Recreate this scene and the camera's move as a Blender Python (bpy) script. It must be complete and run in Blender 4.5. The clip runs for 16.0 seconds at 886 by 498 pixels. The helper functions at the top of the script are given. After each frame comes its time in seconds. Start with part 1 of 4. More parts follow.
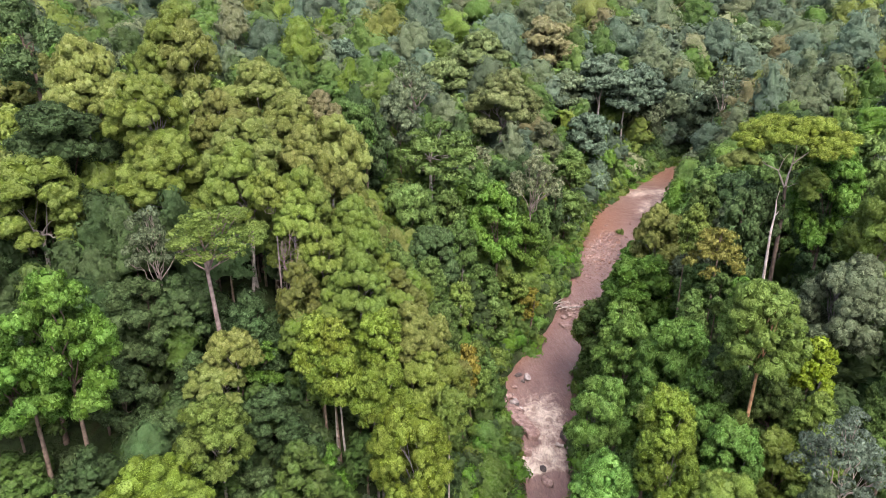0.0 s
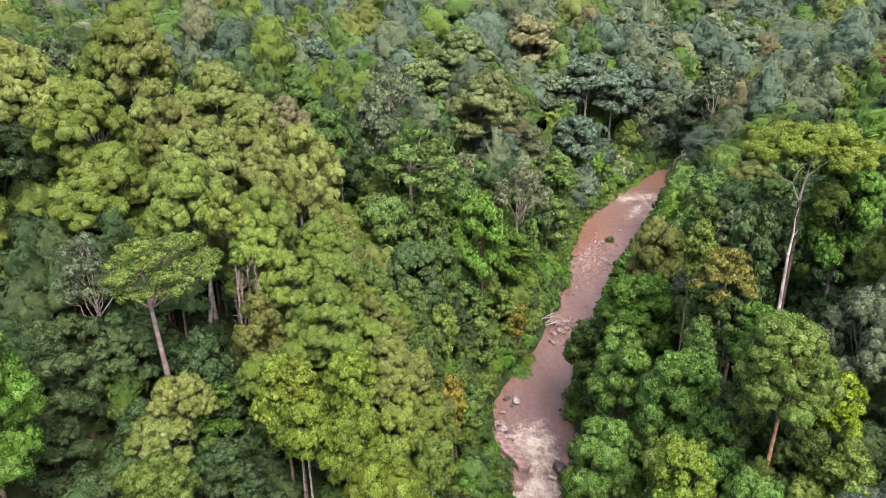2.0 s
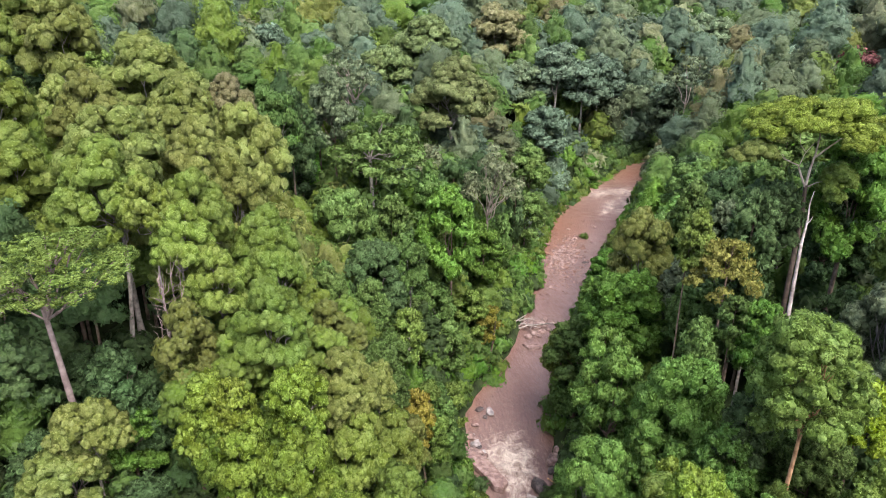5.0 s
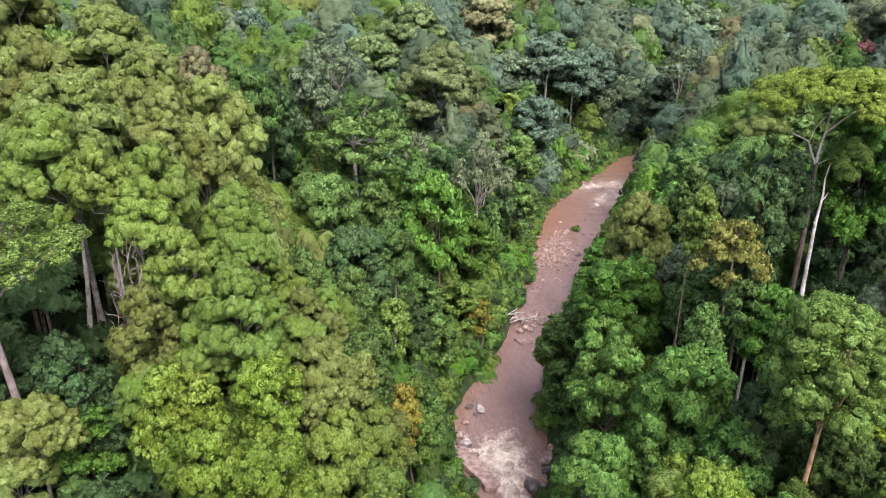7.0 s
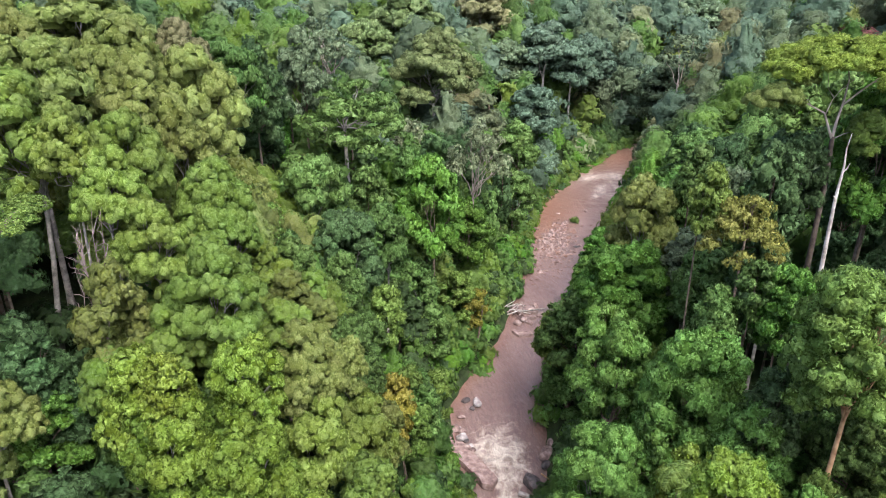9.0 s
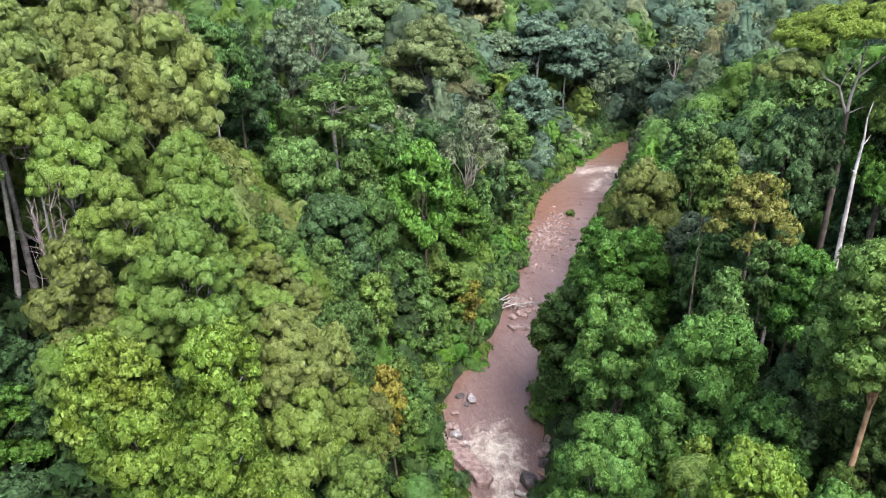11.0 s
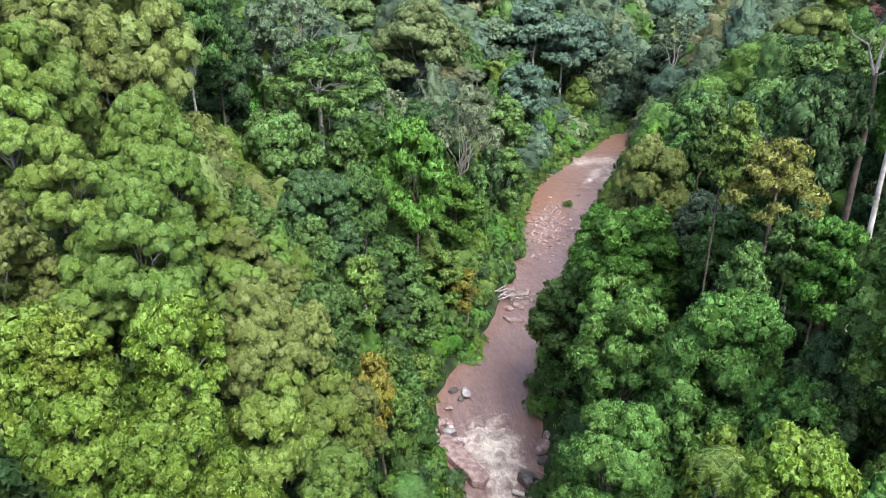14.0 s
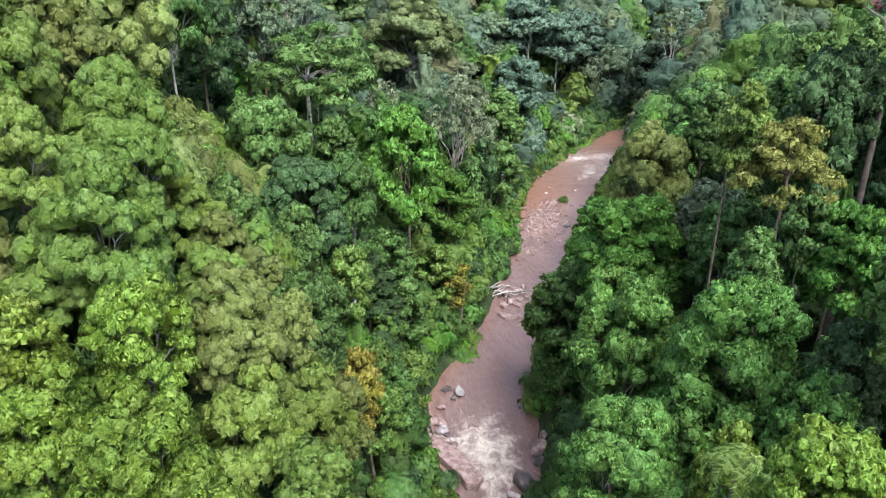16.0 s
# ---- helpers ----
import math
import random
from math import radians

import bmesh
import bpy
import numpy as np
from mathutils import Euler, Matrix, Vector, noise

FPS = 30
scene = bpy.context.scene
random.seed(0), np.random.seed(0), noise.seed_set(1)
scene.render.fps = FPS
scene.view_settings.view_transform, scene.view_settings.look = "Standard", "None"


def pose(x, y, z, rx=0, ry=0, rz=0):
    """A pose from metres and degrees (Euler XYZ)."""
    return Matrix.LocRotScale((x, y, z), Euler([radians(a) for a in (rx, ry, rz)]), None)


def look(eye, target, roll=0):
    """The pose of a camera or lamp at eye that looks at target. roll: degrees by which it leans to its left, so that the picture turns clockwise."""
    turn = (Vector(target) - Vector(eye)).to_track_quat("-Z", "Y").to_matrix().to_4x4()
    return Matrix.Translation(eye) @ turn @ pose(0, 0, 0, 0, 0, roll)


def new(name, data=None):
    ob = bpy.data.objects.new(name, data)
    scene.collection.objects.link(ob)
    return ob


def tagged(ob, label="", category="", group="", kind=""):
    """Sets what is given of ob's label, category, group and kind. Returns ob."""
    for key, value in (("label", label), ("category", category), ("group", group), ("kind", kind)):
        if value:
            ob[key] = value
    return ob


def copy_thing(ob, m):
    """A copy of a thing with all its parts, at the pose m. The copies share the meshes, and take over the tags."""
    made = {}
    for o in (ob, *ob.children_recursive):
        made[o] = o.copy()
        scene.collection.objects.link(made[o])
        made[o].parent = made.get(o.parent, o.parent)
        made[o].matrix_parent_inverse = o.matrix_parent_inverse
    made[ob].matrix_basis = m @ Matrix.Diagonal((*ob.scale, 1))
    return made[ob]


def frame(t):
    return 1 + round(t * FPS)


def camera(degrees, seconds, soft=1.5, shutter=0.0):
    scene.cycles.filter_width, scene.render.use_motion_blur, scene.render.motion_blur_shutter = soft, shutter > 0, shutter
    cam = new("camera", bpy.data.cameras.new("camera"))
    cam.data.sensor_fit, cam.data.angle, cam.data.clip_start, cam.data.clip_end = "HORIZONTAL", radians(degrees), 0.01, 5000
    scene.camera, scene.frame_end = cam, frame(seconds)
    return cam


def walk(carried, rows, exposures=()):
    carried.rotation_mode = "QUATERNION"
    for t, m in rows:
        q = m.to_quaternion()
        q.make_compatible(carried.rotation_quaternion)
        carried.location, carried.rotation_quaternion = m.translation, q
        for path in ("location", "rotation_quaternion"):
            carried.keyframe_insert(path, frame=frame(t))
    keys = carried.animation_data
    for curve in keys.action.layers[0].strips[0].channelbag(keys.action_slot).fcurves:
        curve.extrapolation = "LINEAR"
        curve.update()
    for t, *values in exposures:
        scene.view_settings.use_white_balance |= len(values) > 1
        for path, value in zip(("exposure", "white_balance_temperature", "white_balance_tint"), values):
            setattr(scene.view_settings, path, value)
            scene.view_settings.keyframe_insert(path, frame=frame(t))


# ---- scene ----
cam = camera(64.6, 16.0, soft=0.85)
PATH = [
    (0, (0.498, 0.438, 73.497), (0.48, 2.279, 72.717), 0.2),
    (0.5, (0.594, 2.894, 73.432), (0.584, 4.735, 72.652), 0.2),
    (1, (0.675, 5.326, 73.269), (0.676, 7.167, 72.487), 0.2),
    (1.5, (0.734, 7.71, 72.982), (0.748, 9.551, 72.201), 0.2),
    (2, (0.778, 9.939, 72.549), (0.807, 11.78, 71.767), 0.2),
    (2.5, (0.861, 12.018, 71.858), (0.907, 13.86, 71.079), 0.3),
    (3, (0.981, 13.877, 71.136), (1.044, 15.718, 70.357), 0.3),
    (3.5, (1.112, 15.498, 70.305), (1.191, 17.339, 69.528), 0.4),
    (4, (1.144, 16.942, 69.519), (1.24, 18.782, 68.741), 0.5),
    (6.5, (1.647, 22.521, 65.311), (1.796, 24.358, 64.534), 0.7),
    (7, (1.825, 23.448, 64.411), (1.979, 25.285, 63.635), 0.7),
    (7.5, (1.961, 24.253, 63.573), (2.118, 26.09, 62.797), 0.7),
    (8, (2.066, 25.023, 62.778), (2.226, 26.859, 62.002), 0.8),
    (8.5, (2.166, 25.777, 61.981), (2.329, 27.613, 61.204), 0.8),
    (9, (2.306, 26.438, 61.187), (2.47, 28.274, 60.411), 0.7),
    (11.5, (2.84, 30.099, 57.543), (3.026, 31.934, 56.77), 0.8),
    (12, (2.961, 30.769, 56.858), (3.149, 32.604, 56.086), 0.8),
    (12.5, (3.06, 31.442, 56.168), (3.251, 33.278, 55.398), 0.8),
    (13, (3.144, 32.094, 55.51), (3.337, 33.93, 54.741), 0.9),
    (13.5, (3.263, 32.803, 54.846), (3.458, 34.639, 54.077), 0.9),
    (14, (3.386, 33.517, 54.195), (3.585, 35.353, 53.426), 0.9),
    (14.5, (3.495, 34.179, 53.564), (3.697, 36.015, 52.796), 1.0),
    (15, (3.599, 34.826, 53.029), (3.806, 36.662, 52.262), 1.0),
    (15.5, (3.728, 35.458, 52.499), (3.939, 37.294, 51.732), 1.0),
    (16, (3.871, 36.082, 51.944), (4.087, 37.918, 51.18), 1.1),
]
walk(cam, [(t, look(eye, target, roll)) for t, eye, target, roll in PATH],
     [(0, 1.90, 6250, 17), (4, 1.95, 6150, 14), (8, 1.98, 5850, 10), (16, 2.08, 5450, 5)])

# ---- light ----
SUN_HEIGHT, SUN_TURN = radians(58), radians(161)
world = bpy.data.worlds.new("sky")
scene.world = world
world.use_nodes = True
wn, wl = world.node_tree.nodes, world.node_tree.links
sky = wn.new("ShaderNodeTexSky")
sky.sky_type, sky.sun_disc = "NISHITA", False
sky.sun_elevation, sky.sun_rotation = SUN_HEIGHT, SUN_TURN
sky.air_density, sky.dust_density, sky.ozone_density = 1.0, 6.0, 1.0
cloud = wn.new("ShaderNodeHueSaturation")
cloud.inputs["Saturation"].default_value = 0.95
wl.new(sky.outputs[0], cloud.inputs["Color"])
wl.new(cloud.outputs[0], wn["Background"].inputs[0])
wn["Background"].inputs[1].default_value = 0.15
sun = new("sun", bpy.data.lights.new("sun", "SUN"))
sun.data.energy, sun.data.angle, sun.data.color = 1.2, radians(28), (1.0, 0.97, 0.92)
sun.matrix_world = look((0, 0, 200), (-math.sin(SUN_TURN) * math.cos(SUN_HEIGHT), -math.cos(SUN_TURN) * math.cos(SUN_HEIGHT), 200 - math.sin(SUN_HEIGHT)))


# ---- materials ----
def material(name, rough=0.8, spec=0.3):
    m = bpy.data.materials.new(name)
    m.use_nodes = True
    b = m.node_tree.nodes["Principled BSDF"]
    b.inputs["Roughness"].default_value = rough
    b.inputs["Specular IOR Level"].default_value = spec
    return m, m.node_tree.nodes, m.node_tree.links, b


def ramp(nodes, links, fac, stops):
    r = nodes.new("ShaderNodeValToRGB")
    while len(r.color_ramp.elements) < len(stops):
        r.color_ramp.elements.new(0.5)
    for e, (p, c) in zip(r.color_ramp.elements, stops):
        e.position, e.color = p, (*c, 1)
    links.new(fac, r.inputs[0])
    return r.outputs[0]


def math_node(nodes, links, op, a, b):
    n = nodes.new("ShaderNodeMath")
    n.operation = op
    for i, v in enumerate((a, b)):
        if isinstance(v, (int, float)):
            n.inputs[i].default_value = v
        else:
            links.new(v, n.inputs[i])
    return n.outputs[0]


def noise_node(nodes, links, scale, detail=3.0, vector=None, rough=0.55):
    n = nodes.new("ShaderNodeTexNoise")
    n.inputs["Scale"].default_value, n.inputs["Detail"].default_value, n.inputs["Roughness"].default_value = scale, detail, rough
    if vector is None:
        vector = nodes.new("ShaderNodeNewGeometry").outputs["Position"]
    links.new(vector, n.inputs["Vector"])
    return n.outputs[0]


def bump_node(nodes, links, bsdf, height, strength, distance):
    b = nodes.new("ShaderNodeBump")
    b.inputs["Strength"].default_value, b.inputs["Distance"].default_value = strength, distance
    links.new(height, b.inputs["Height"])
    links.new(b.outputs[0], bsdf.inputs["Normal"])


def leaf_material(name, colour, hue=0.012, value=0.22, fleck=0.35, through_light=0.38, joined_trees=False, soft=False, grain_size=0.22):
    """Foliage: each tree, each bough and each leaf differs a little."""
    m, n, l, b = material(name, 0.6, 0.11)
    if joined_trees:
        per_tree = n.new("ShaderNodeAttribute")
        per_tree.attribute_name = "tree_tone"
        tree = per_tree.outputs["Fac"]
    else:
        tree = n.new("ShaderNodeObjectInfo").outputs["Random"]
    geo = n.new("ShaderNodeNewGeometry")
    leaf = geo.outputs["Random Per Island"]
    bough = noise_node(n, l, 0.45, 2.0)
    hsv = n.new("ShaderNodeHueSaturation")
    hsv.inputs["Color"].default_value = (*colour, 1)
    h = math_node(n, l, "MULTIPLY_ADD", tree, 2 * hue)
    h.node.inputs[2].default_value = 0.5 - hue
    h2 = math_node(n, l, "MULTIPLY_ADD", bough, 0.036)
    l.new(math_node(n, l, "SUBTRACT", h, 0.018), h2.node.inputs[2])
    l.new(h2, hsv.inputs["Hue"])
    v1 = math_node(n, l, "MULTIPLY_ADD", leaf, 2 * fleck)
    v1.node.inputs[2].default_value = 1 - fleck
    v2 = math_node(n, l, "MULTIPLY_ADD", math_node(n, l, "FRACT", math_node(n, l, "MULTIPLY", tree, 7.31), 0), 2 * value)
    v2.node.inputs[2].default_value = 1 - value
    v3 = math_node(n, l, "MULTIPLY_ADD", bough, 0.7)
    v3.node.inputs[2].default_value = 0.65
    grain = noise_node(n, l, 1 / grain_size, 4.0, None, 0.72)
    v4 = math_node(n, l, "MULTIPLY_ADD", grain, 1.2 if joined_trees else 1.3 if soft else 2.1)
    v4.node.inputs[2].default_value = 0.4 if joined_trees else 0.35 if soft else -0.05
    l.new(math_node(n, l, "MULTIPLY", math_node(n, l, "MULTIPLY", v1, v4), math_node(n, l, "MULTIPLY", v2, v3)), hsv.inputs["Value"])
    bump_node(n, l, b, grain, 0.8 if joined_trees else 0.9, 1.15 * grain_size)
    s = math_node(n, l, "MULTIPLY_ADD", leaf, -0.2)
    s.node.inputs[2].default_value = 1.1
    l.new(s, hsv.inputs["Saturation"])
    l.new(hsv.outputs[0], b.inputs["Base Color"])
    t = n.new("ShaderNodeBsdfTranslucent")
    l.new(hsv.outputs[0], t.inputs[0])
    mix = n.new("ShaderNodeMixShader")
    mix.inputs[0].default_value = through_light
    l.new(b.outputs[0], mix.inputs[1])
    l.new(t.outputs[0], mix.inputs[2])
    l.new(mix.outputs[0], n["Material Output"].inputs[0])
    return m


def bark_material(name, dark, light, scale=2.0):
    m, n, l, b = material(name, 0.9, 0.15)
    f = noise_node(n, l, scale, 5.0)
    l.new(ramp(n, l, f, [(0.3, dark), (0.62, light)]), b.inputs["Base Color"])
    bump_node(n, l, b, noise_node(n, l, 9.0, 4.0), 0.6, 0.05)
    return m


FOLIAGE = {
    "olive": ("olive_leaves", (0.158, 0.188, 0.049)),
    "lime": ("light_green_leaves", (0.150, 0.205, 0.040)),
    "vivid": ("vivid_lime_leaves", (0.2, 0.285, 0.022)),
    "fresh": ("fresh_lime_leaves", (0.134, 0.196, 0.026)),
    "bright": ("bright_green_leaves", (0.096, 0.19, 0.028)),
    "mint": ("fresh_green_leaves", (0.118, 0.215, 0.042)),
    "mid": ("green_leaves", (0.094, 0.155, 0.038)),
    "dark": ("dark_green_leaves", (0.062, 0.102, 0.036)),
    "leafy": ("leafy_green_leaves", (0.13, 0.19, 0.038)),
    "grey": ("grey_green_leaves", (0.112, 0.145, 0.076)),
    # distance haze put into the leaf colour; far trees only
    "blue": ("haze_tinted_leaves", (0.100, 0.143, 0.090)),
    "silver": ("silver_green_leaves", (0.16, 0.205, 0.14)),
    "yellow": ("yellow_green_leaves", (0.172, 0.232, 0.032)),
    "gold": ("yellowing_leaves", (0.20, 0.19, 0.045)),
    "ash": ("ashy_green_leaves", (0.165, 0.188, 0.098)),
    "pale": ("pale_olive_leaves", (0.146, 0.186, 0.066)),
    "orange": ("orange_tinged_leaves", (0.24, 0.21, 0.035)),
    "brown": ("brownish_leaves", (0.165, 0.16, 0.075)),
    "red": ("reddish_leaves", (0.17, 0.075, 0.066)),
}
SOFT = ("olive", "lime", "brown")  # fine-leaved crowns
LEAF = {k: leaf_material(*v, fleck=0.36 if k in SOFT else 0.58, soft=k in SOFT) for k, v in FOLIAGE.items()}
FAR_LEAF = {k: leaf_material("mixed_" + v[0], v[1], joined_trees=True, value=0.24, fleck=0.12, soft=True, grain_size=0.55) for k, v in FOLIAGE.items() if k in ("olive", "lime", "fresh", "bright", "mid", "dark", "grey", "silver", "brown", "leafy", "mint", "blue", "ash")}
BARK = {
    "brown": bark_material("brown_bark", (0.05, 0.035, 0.025), (0.16, 0.12, 0.09)),
    "pale": bark_material("pale_bark", (0.17, 0.13, 0.11), (0.36, 0.30, 0.26)),
    "grey": bark_material("grey_bark", (0.09, 0.08, 0.07), (0.28, 0.25, 0.22)),
    "ashen": bark_material("ashen_dead_wood", (0.10, 0.072, 0.064), (0.22, 0.17, 0.155), 1.5),
    "white": bark_material("bleached_dead_wood", (0.11, 0.085, 0.072), (0.36, 0.315, 0.285), 1.3),
    "dusky": bark_material("dusky_brown_bark", (0.028, 0.022, 0.018), (0.085, 0.064, 0.05)),
    "ginger": bark_material("ginger_bark", (0.16, 0.08, 0.04), (0.36, 0.22, 0.12)),
}

# ---- the lie of the land ----
RIVER = [(-60, -40, -9, 7), (30, 2, -4.5, 7), (60, 9, -3.2, 6), (84, 15.7, -2.5, 4.5), (87, 16, -2.2, 4.5), (89, 16.2, -1.6, 4.5), (94, 16.7, -1.4, 4.6), (97.5, 17.0, -0.5, 5.3), (104, 17.4, -0.2, 6.3), (109, 17.8, 0.0, 6.6),
         (118, 21.6, 0.5, 6.0), (127, 26, 1.0, 4.6), (141, 31.5, 1.9, 4.8), (156, 37.5, 2.8, 7), (174, 44, 3.8, 8.3), (187, 50, 4.6, 9.3),
         (211, 65.5, 6, 7.5), (228, 78, 6.9, 6), (240, 95, 7.6, 6), (250, 122, 8.4, 6), (258, 155, 9.2, 6), (300, 330, 14, 6)]
RY, RX, RZ, RW = (np.array(c, float) for c in zip(*RIVER))
SAMPLE = np.linspace(-60, 300, 721)


def river_at(y):
    """The river's middle, its level and half its width, by the distance up the valley."""
    return tuple(np.interp(y, RY, c) for c in (RX, RZ, RW))


_SX, _SZ, _SW = river_at(SAMPLE)


def bank_distance(x, y):
    """Metres from the river's middle line (negative on its east side) and the water's level and half width there."""
    x, y = np.asarray(x, float), np.asarray(y, float)
    d2 = (x[..., None] - _SX) ** 2 + (y[..., None] - SAMPLE) ** 2
    i = d2.argmin(-1)
    d = np.sqrt(d2.min(-1))
    side = np.where(x < np.interp(y, RY, RX), 1.0, -1.0)
    return d * side, _SZ[i], _SW[i]


def hump(x, y, cx, cy, height, size):
    return height * np.exp(-((x - cx) ** 2 + (y - cy) ** 2) / (2 * size ** 2))


def ground_at(x, y):
    x, y = np.asarray(x, float), np.asarray(y, float)
    d, level, half = bank_distance(x, y)
    out = np.maximum(np.abs(d) - half, 0)
    rise = np.where(d > 0, 34 * (1 - np.exp(-out / 48)), 30 * (1 - np.exp(-out / 27)))
    bed = -1.6 * np.clip((half + 0.8 - np.abs(d)) / 3.0, 0, 1)
    z = level + rise + bed
    away = np.clip(out / 12, 0, 1)
    z = z + away * (hump(x, y, -12, 73, 10, 13) + hump(x, y, -34, 86, 12, 20) + hump(x, y, -60, 130, 10, 35))
    z = z + away * 0.9 * (np.sin(x * 0.13 + 1.0) * np.sin(y * 0.11) + 0.6 * np.sin(x * 0.31) * np.sin(y * 0.27 + 2))
    far = np.clip((np.hypot(x - 20, y - 60) - 230) / 330, 0, 1)
    z = z + away * far * far * (3 - 2 * far) * (26 + 12 * np.sin(x * 0.011 + 0.6) + 9 * np.sin(y * 0.013 + x * 0.006))
    return z


def ground_z(x, y):
    return float(ground_at(np.array([x]), np.array([y]))[0])


# ---- mesh helpers ----
def mesh_from(name, verts, faces, mat, smooth=False, normals=None):
    me = bpy.data.meshes.new(name)
    verts, faces = np.asarray(verts, np.float32), np.asarray(faces, np.int32)
    k = faces.shape[1]
    me.vertices.add(len(verts))
    me.vertices.foreach_set("co", verts.ravel())
    me.loops.add(faces.size)
    me.loops.foreach_set("vertex_index", faces.ravel())
    me.polygons.add(len(faces))
    me.polygons.foreach_set("loop_start", np.arange(0, faces.size, k, dtype=np.int32))
    me.polygons.foreach_set("use_smooth", np.full(len(faces), smooth))
    me.update(calc_edges=True)
    if normals is not None:
        me.attributes.new("custom_normal", "FLOAT_VECTOR", "POINT").data.foreach_set("vector", np.asarray(normals, np.float32).ravel())
    me.materials.append(mat)
    return me


def part_mesh(name, me, parent, label=""):
    ob = new(name, me)
    ob.parent = parent
    if label:
        ob["label"] = label
    return ob


def tube(path, radii, sides=7):
    """Rings along a path: a tapered stem."""
    path, vs, fs = [Vector(p) for p in path], [], []
    for i, p in enumerate(path):
        d = (path[min(i + 1, len(path) - 1)] - path[max(i - 1, 0)]).normalized()
        a = d.cross(Vector((0.3, 1, 0.1))).normalized()
        b = d.cross(a)
        for k in range(sides):
            t = 2 * math.pi * k / sides
            vs.append(p + radii[i] * (math.cos(t) * a + math.sin(t) * b))
    for i in range(len(path) - 1):
        for k in range(sides):
            j = (k + 1) % sides
            fs.append((i * sides + k, i * sides + j, (i + 1) * sides + j, (i + 1) * sides + k))
    return [tuple(v) for v in vs], fs


def joined(pieces):
    vs, fs = [], []
    for v, f in pieces:
        o = len(vs)
        vs += list(v)
        fs += [tuple(i + o for i in q) for q in f]
    return vs, fs


def bend(rng, start, end, n=6, wobble=0.3):
    s, e = np.array(start, float), np.array(end, float)
    pts = [s + (e - s) * i / n for i in range(n + 1)]
    for p in pts[1:-1]:
        p += rng.normal(0, wobble, 3)
    return [tuple(p) for p in pts]


def leaf_blades(points, normals, size, rng, stretch=1.5):
    """A small pointed blade at each point, lying across its normal and facing along it."""
    n = len(points)
    r = rng.normal(size=(n, 3))
    t = np.cross(normals, r)
    t /= np.linalg.norm(t, axis=1, keepdims=True) + 1e-9
    b = np.cross(normals, t)
    s = size * rng.uniform(0.6, 1.4, (n, 1))
    a, c = t * s * stretch * 0.6, b * s * 0.6
    v = np.stack([points - a * 0.7 - c, points + a * 1.1, points - a * 0.7 + c], 1).reshape(-1, 3)
    return v, np.arange(3 * n, dtype=np.int32).reshape(-1, 3)


def unit(v):
    return v / (np.linalg.norm(v, axis=-1, keepdims=True) + 1e-9)


def mound(x, y, z, r, f, k, rng, low=-0.3, rings=2):
    """A rounded core that fills a bough, open below."""
    th = np.linspace(0, math.acos(low), rings + 1)[1:]
    vs = [(x, y, z + r * f)]
    for i, t in enumerate(th):
        for j in range(k):
            ph = 2 * math.pi * (j + 0.5 * (i % 2)) / k
            w = r * (1 + rng.uniform(-0.1, 0.1))
            vs.append((x + w * math.sin(t) * math.cos(ph), y + w * math.sin(t) * math.sin(ph), z + w * f * math.cos(t)))
    fs = [(0, 1 + j, 1 + (j + 1) % k) for j in range(k)]
    for i in range(rings - 1):
        for j in range(k):
            a, b, c, d = 1 + i * k + j, 1 + (i + 1) * k + j, 1 + (i + 1) * k + (j + 1) % k, 1 + i * k + (j + 1) % k
            fs += [(a, b, c), (a, c, d)]
    return np.array(vs), np.array(fs)


# ---- trees: one of each make, five metres in crown radius and 22 m high ----
CROWN_R, TREE_H = 5.0, 22.0


def spread(rng, n, rmax, zfun, size, tries=60, gap=0.62):
    """Boughs spread evenly over a disc, each at the height that zfun gives."""
    got = []
    for _ in range(n * tries):
        if len(got) >= n:
            break
        a, q = rng.uniform(0, 2 * math.pi), rmax * math.sqrt(rng.uniform(0, 1))
        x, y = q * math.cos(a), q * math.sin(a)
        r = size * rng.uniform(0.75, 1.25)
        z = zfun(q / rmax, a)
        if all((x - o[0]) ** 2 + (y - o[1]) ** 2 + (z - o[2]) ** 2 > (gap * (r + o[3])) ** 2 for o in got):
            got.append((x, y, z, r, 0.75))
    return got


# boughs' tufts: their share of the bough's radius, how many, how far down they reach; the blades' unevenness, length and size; the bough's core; the leaves' cover; the tuft's core
TUFT = {
    "dome": (0.35, 19, -0.12, 0.30, 1.8, 0.56, 0.80, 0.36, 0.97),
    "billow": (0.34, 20, -0.35, 0.5, 1.9, 0.69, 0.78, 0.50, 0.9),
    "broad": (0.36, 17, -0.4, 0.62, 1.9, 0.74, 0.76, 0.58, 0.84),
    "ragged": (0.40, 12, -0.4, 0.7, 2.0, 0.76, 0.64, 0.65, 0.7),
    "tier": (0.42, 10, -0.3, 0.4, 1.9, 0.95, 0.6, 1.0, 0.0),
    "sparse": (0.42, 9, -0.3, 0.6, 1.8, 0.8, 0.34, 0.9, 0.0),
    "column": (0.34, 18, -0.9, 0.5, 1.9, 0.76, 0.8, 0.6, 0.82),
    "flat": (0.32, 20, -0.2, 0.42, 1.8, 0.65, 0.74, 0.6, 0.9),
    "bush": (0.36, 14, -0.5, 0.6, 1.9, 0.76, 0.78, 0.6, 0.82),
}


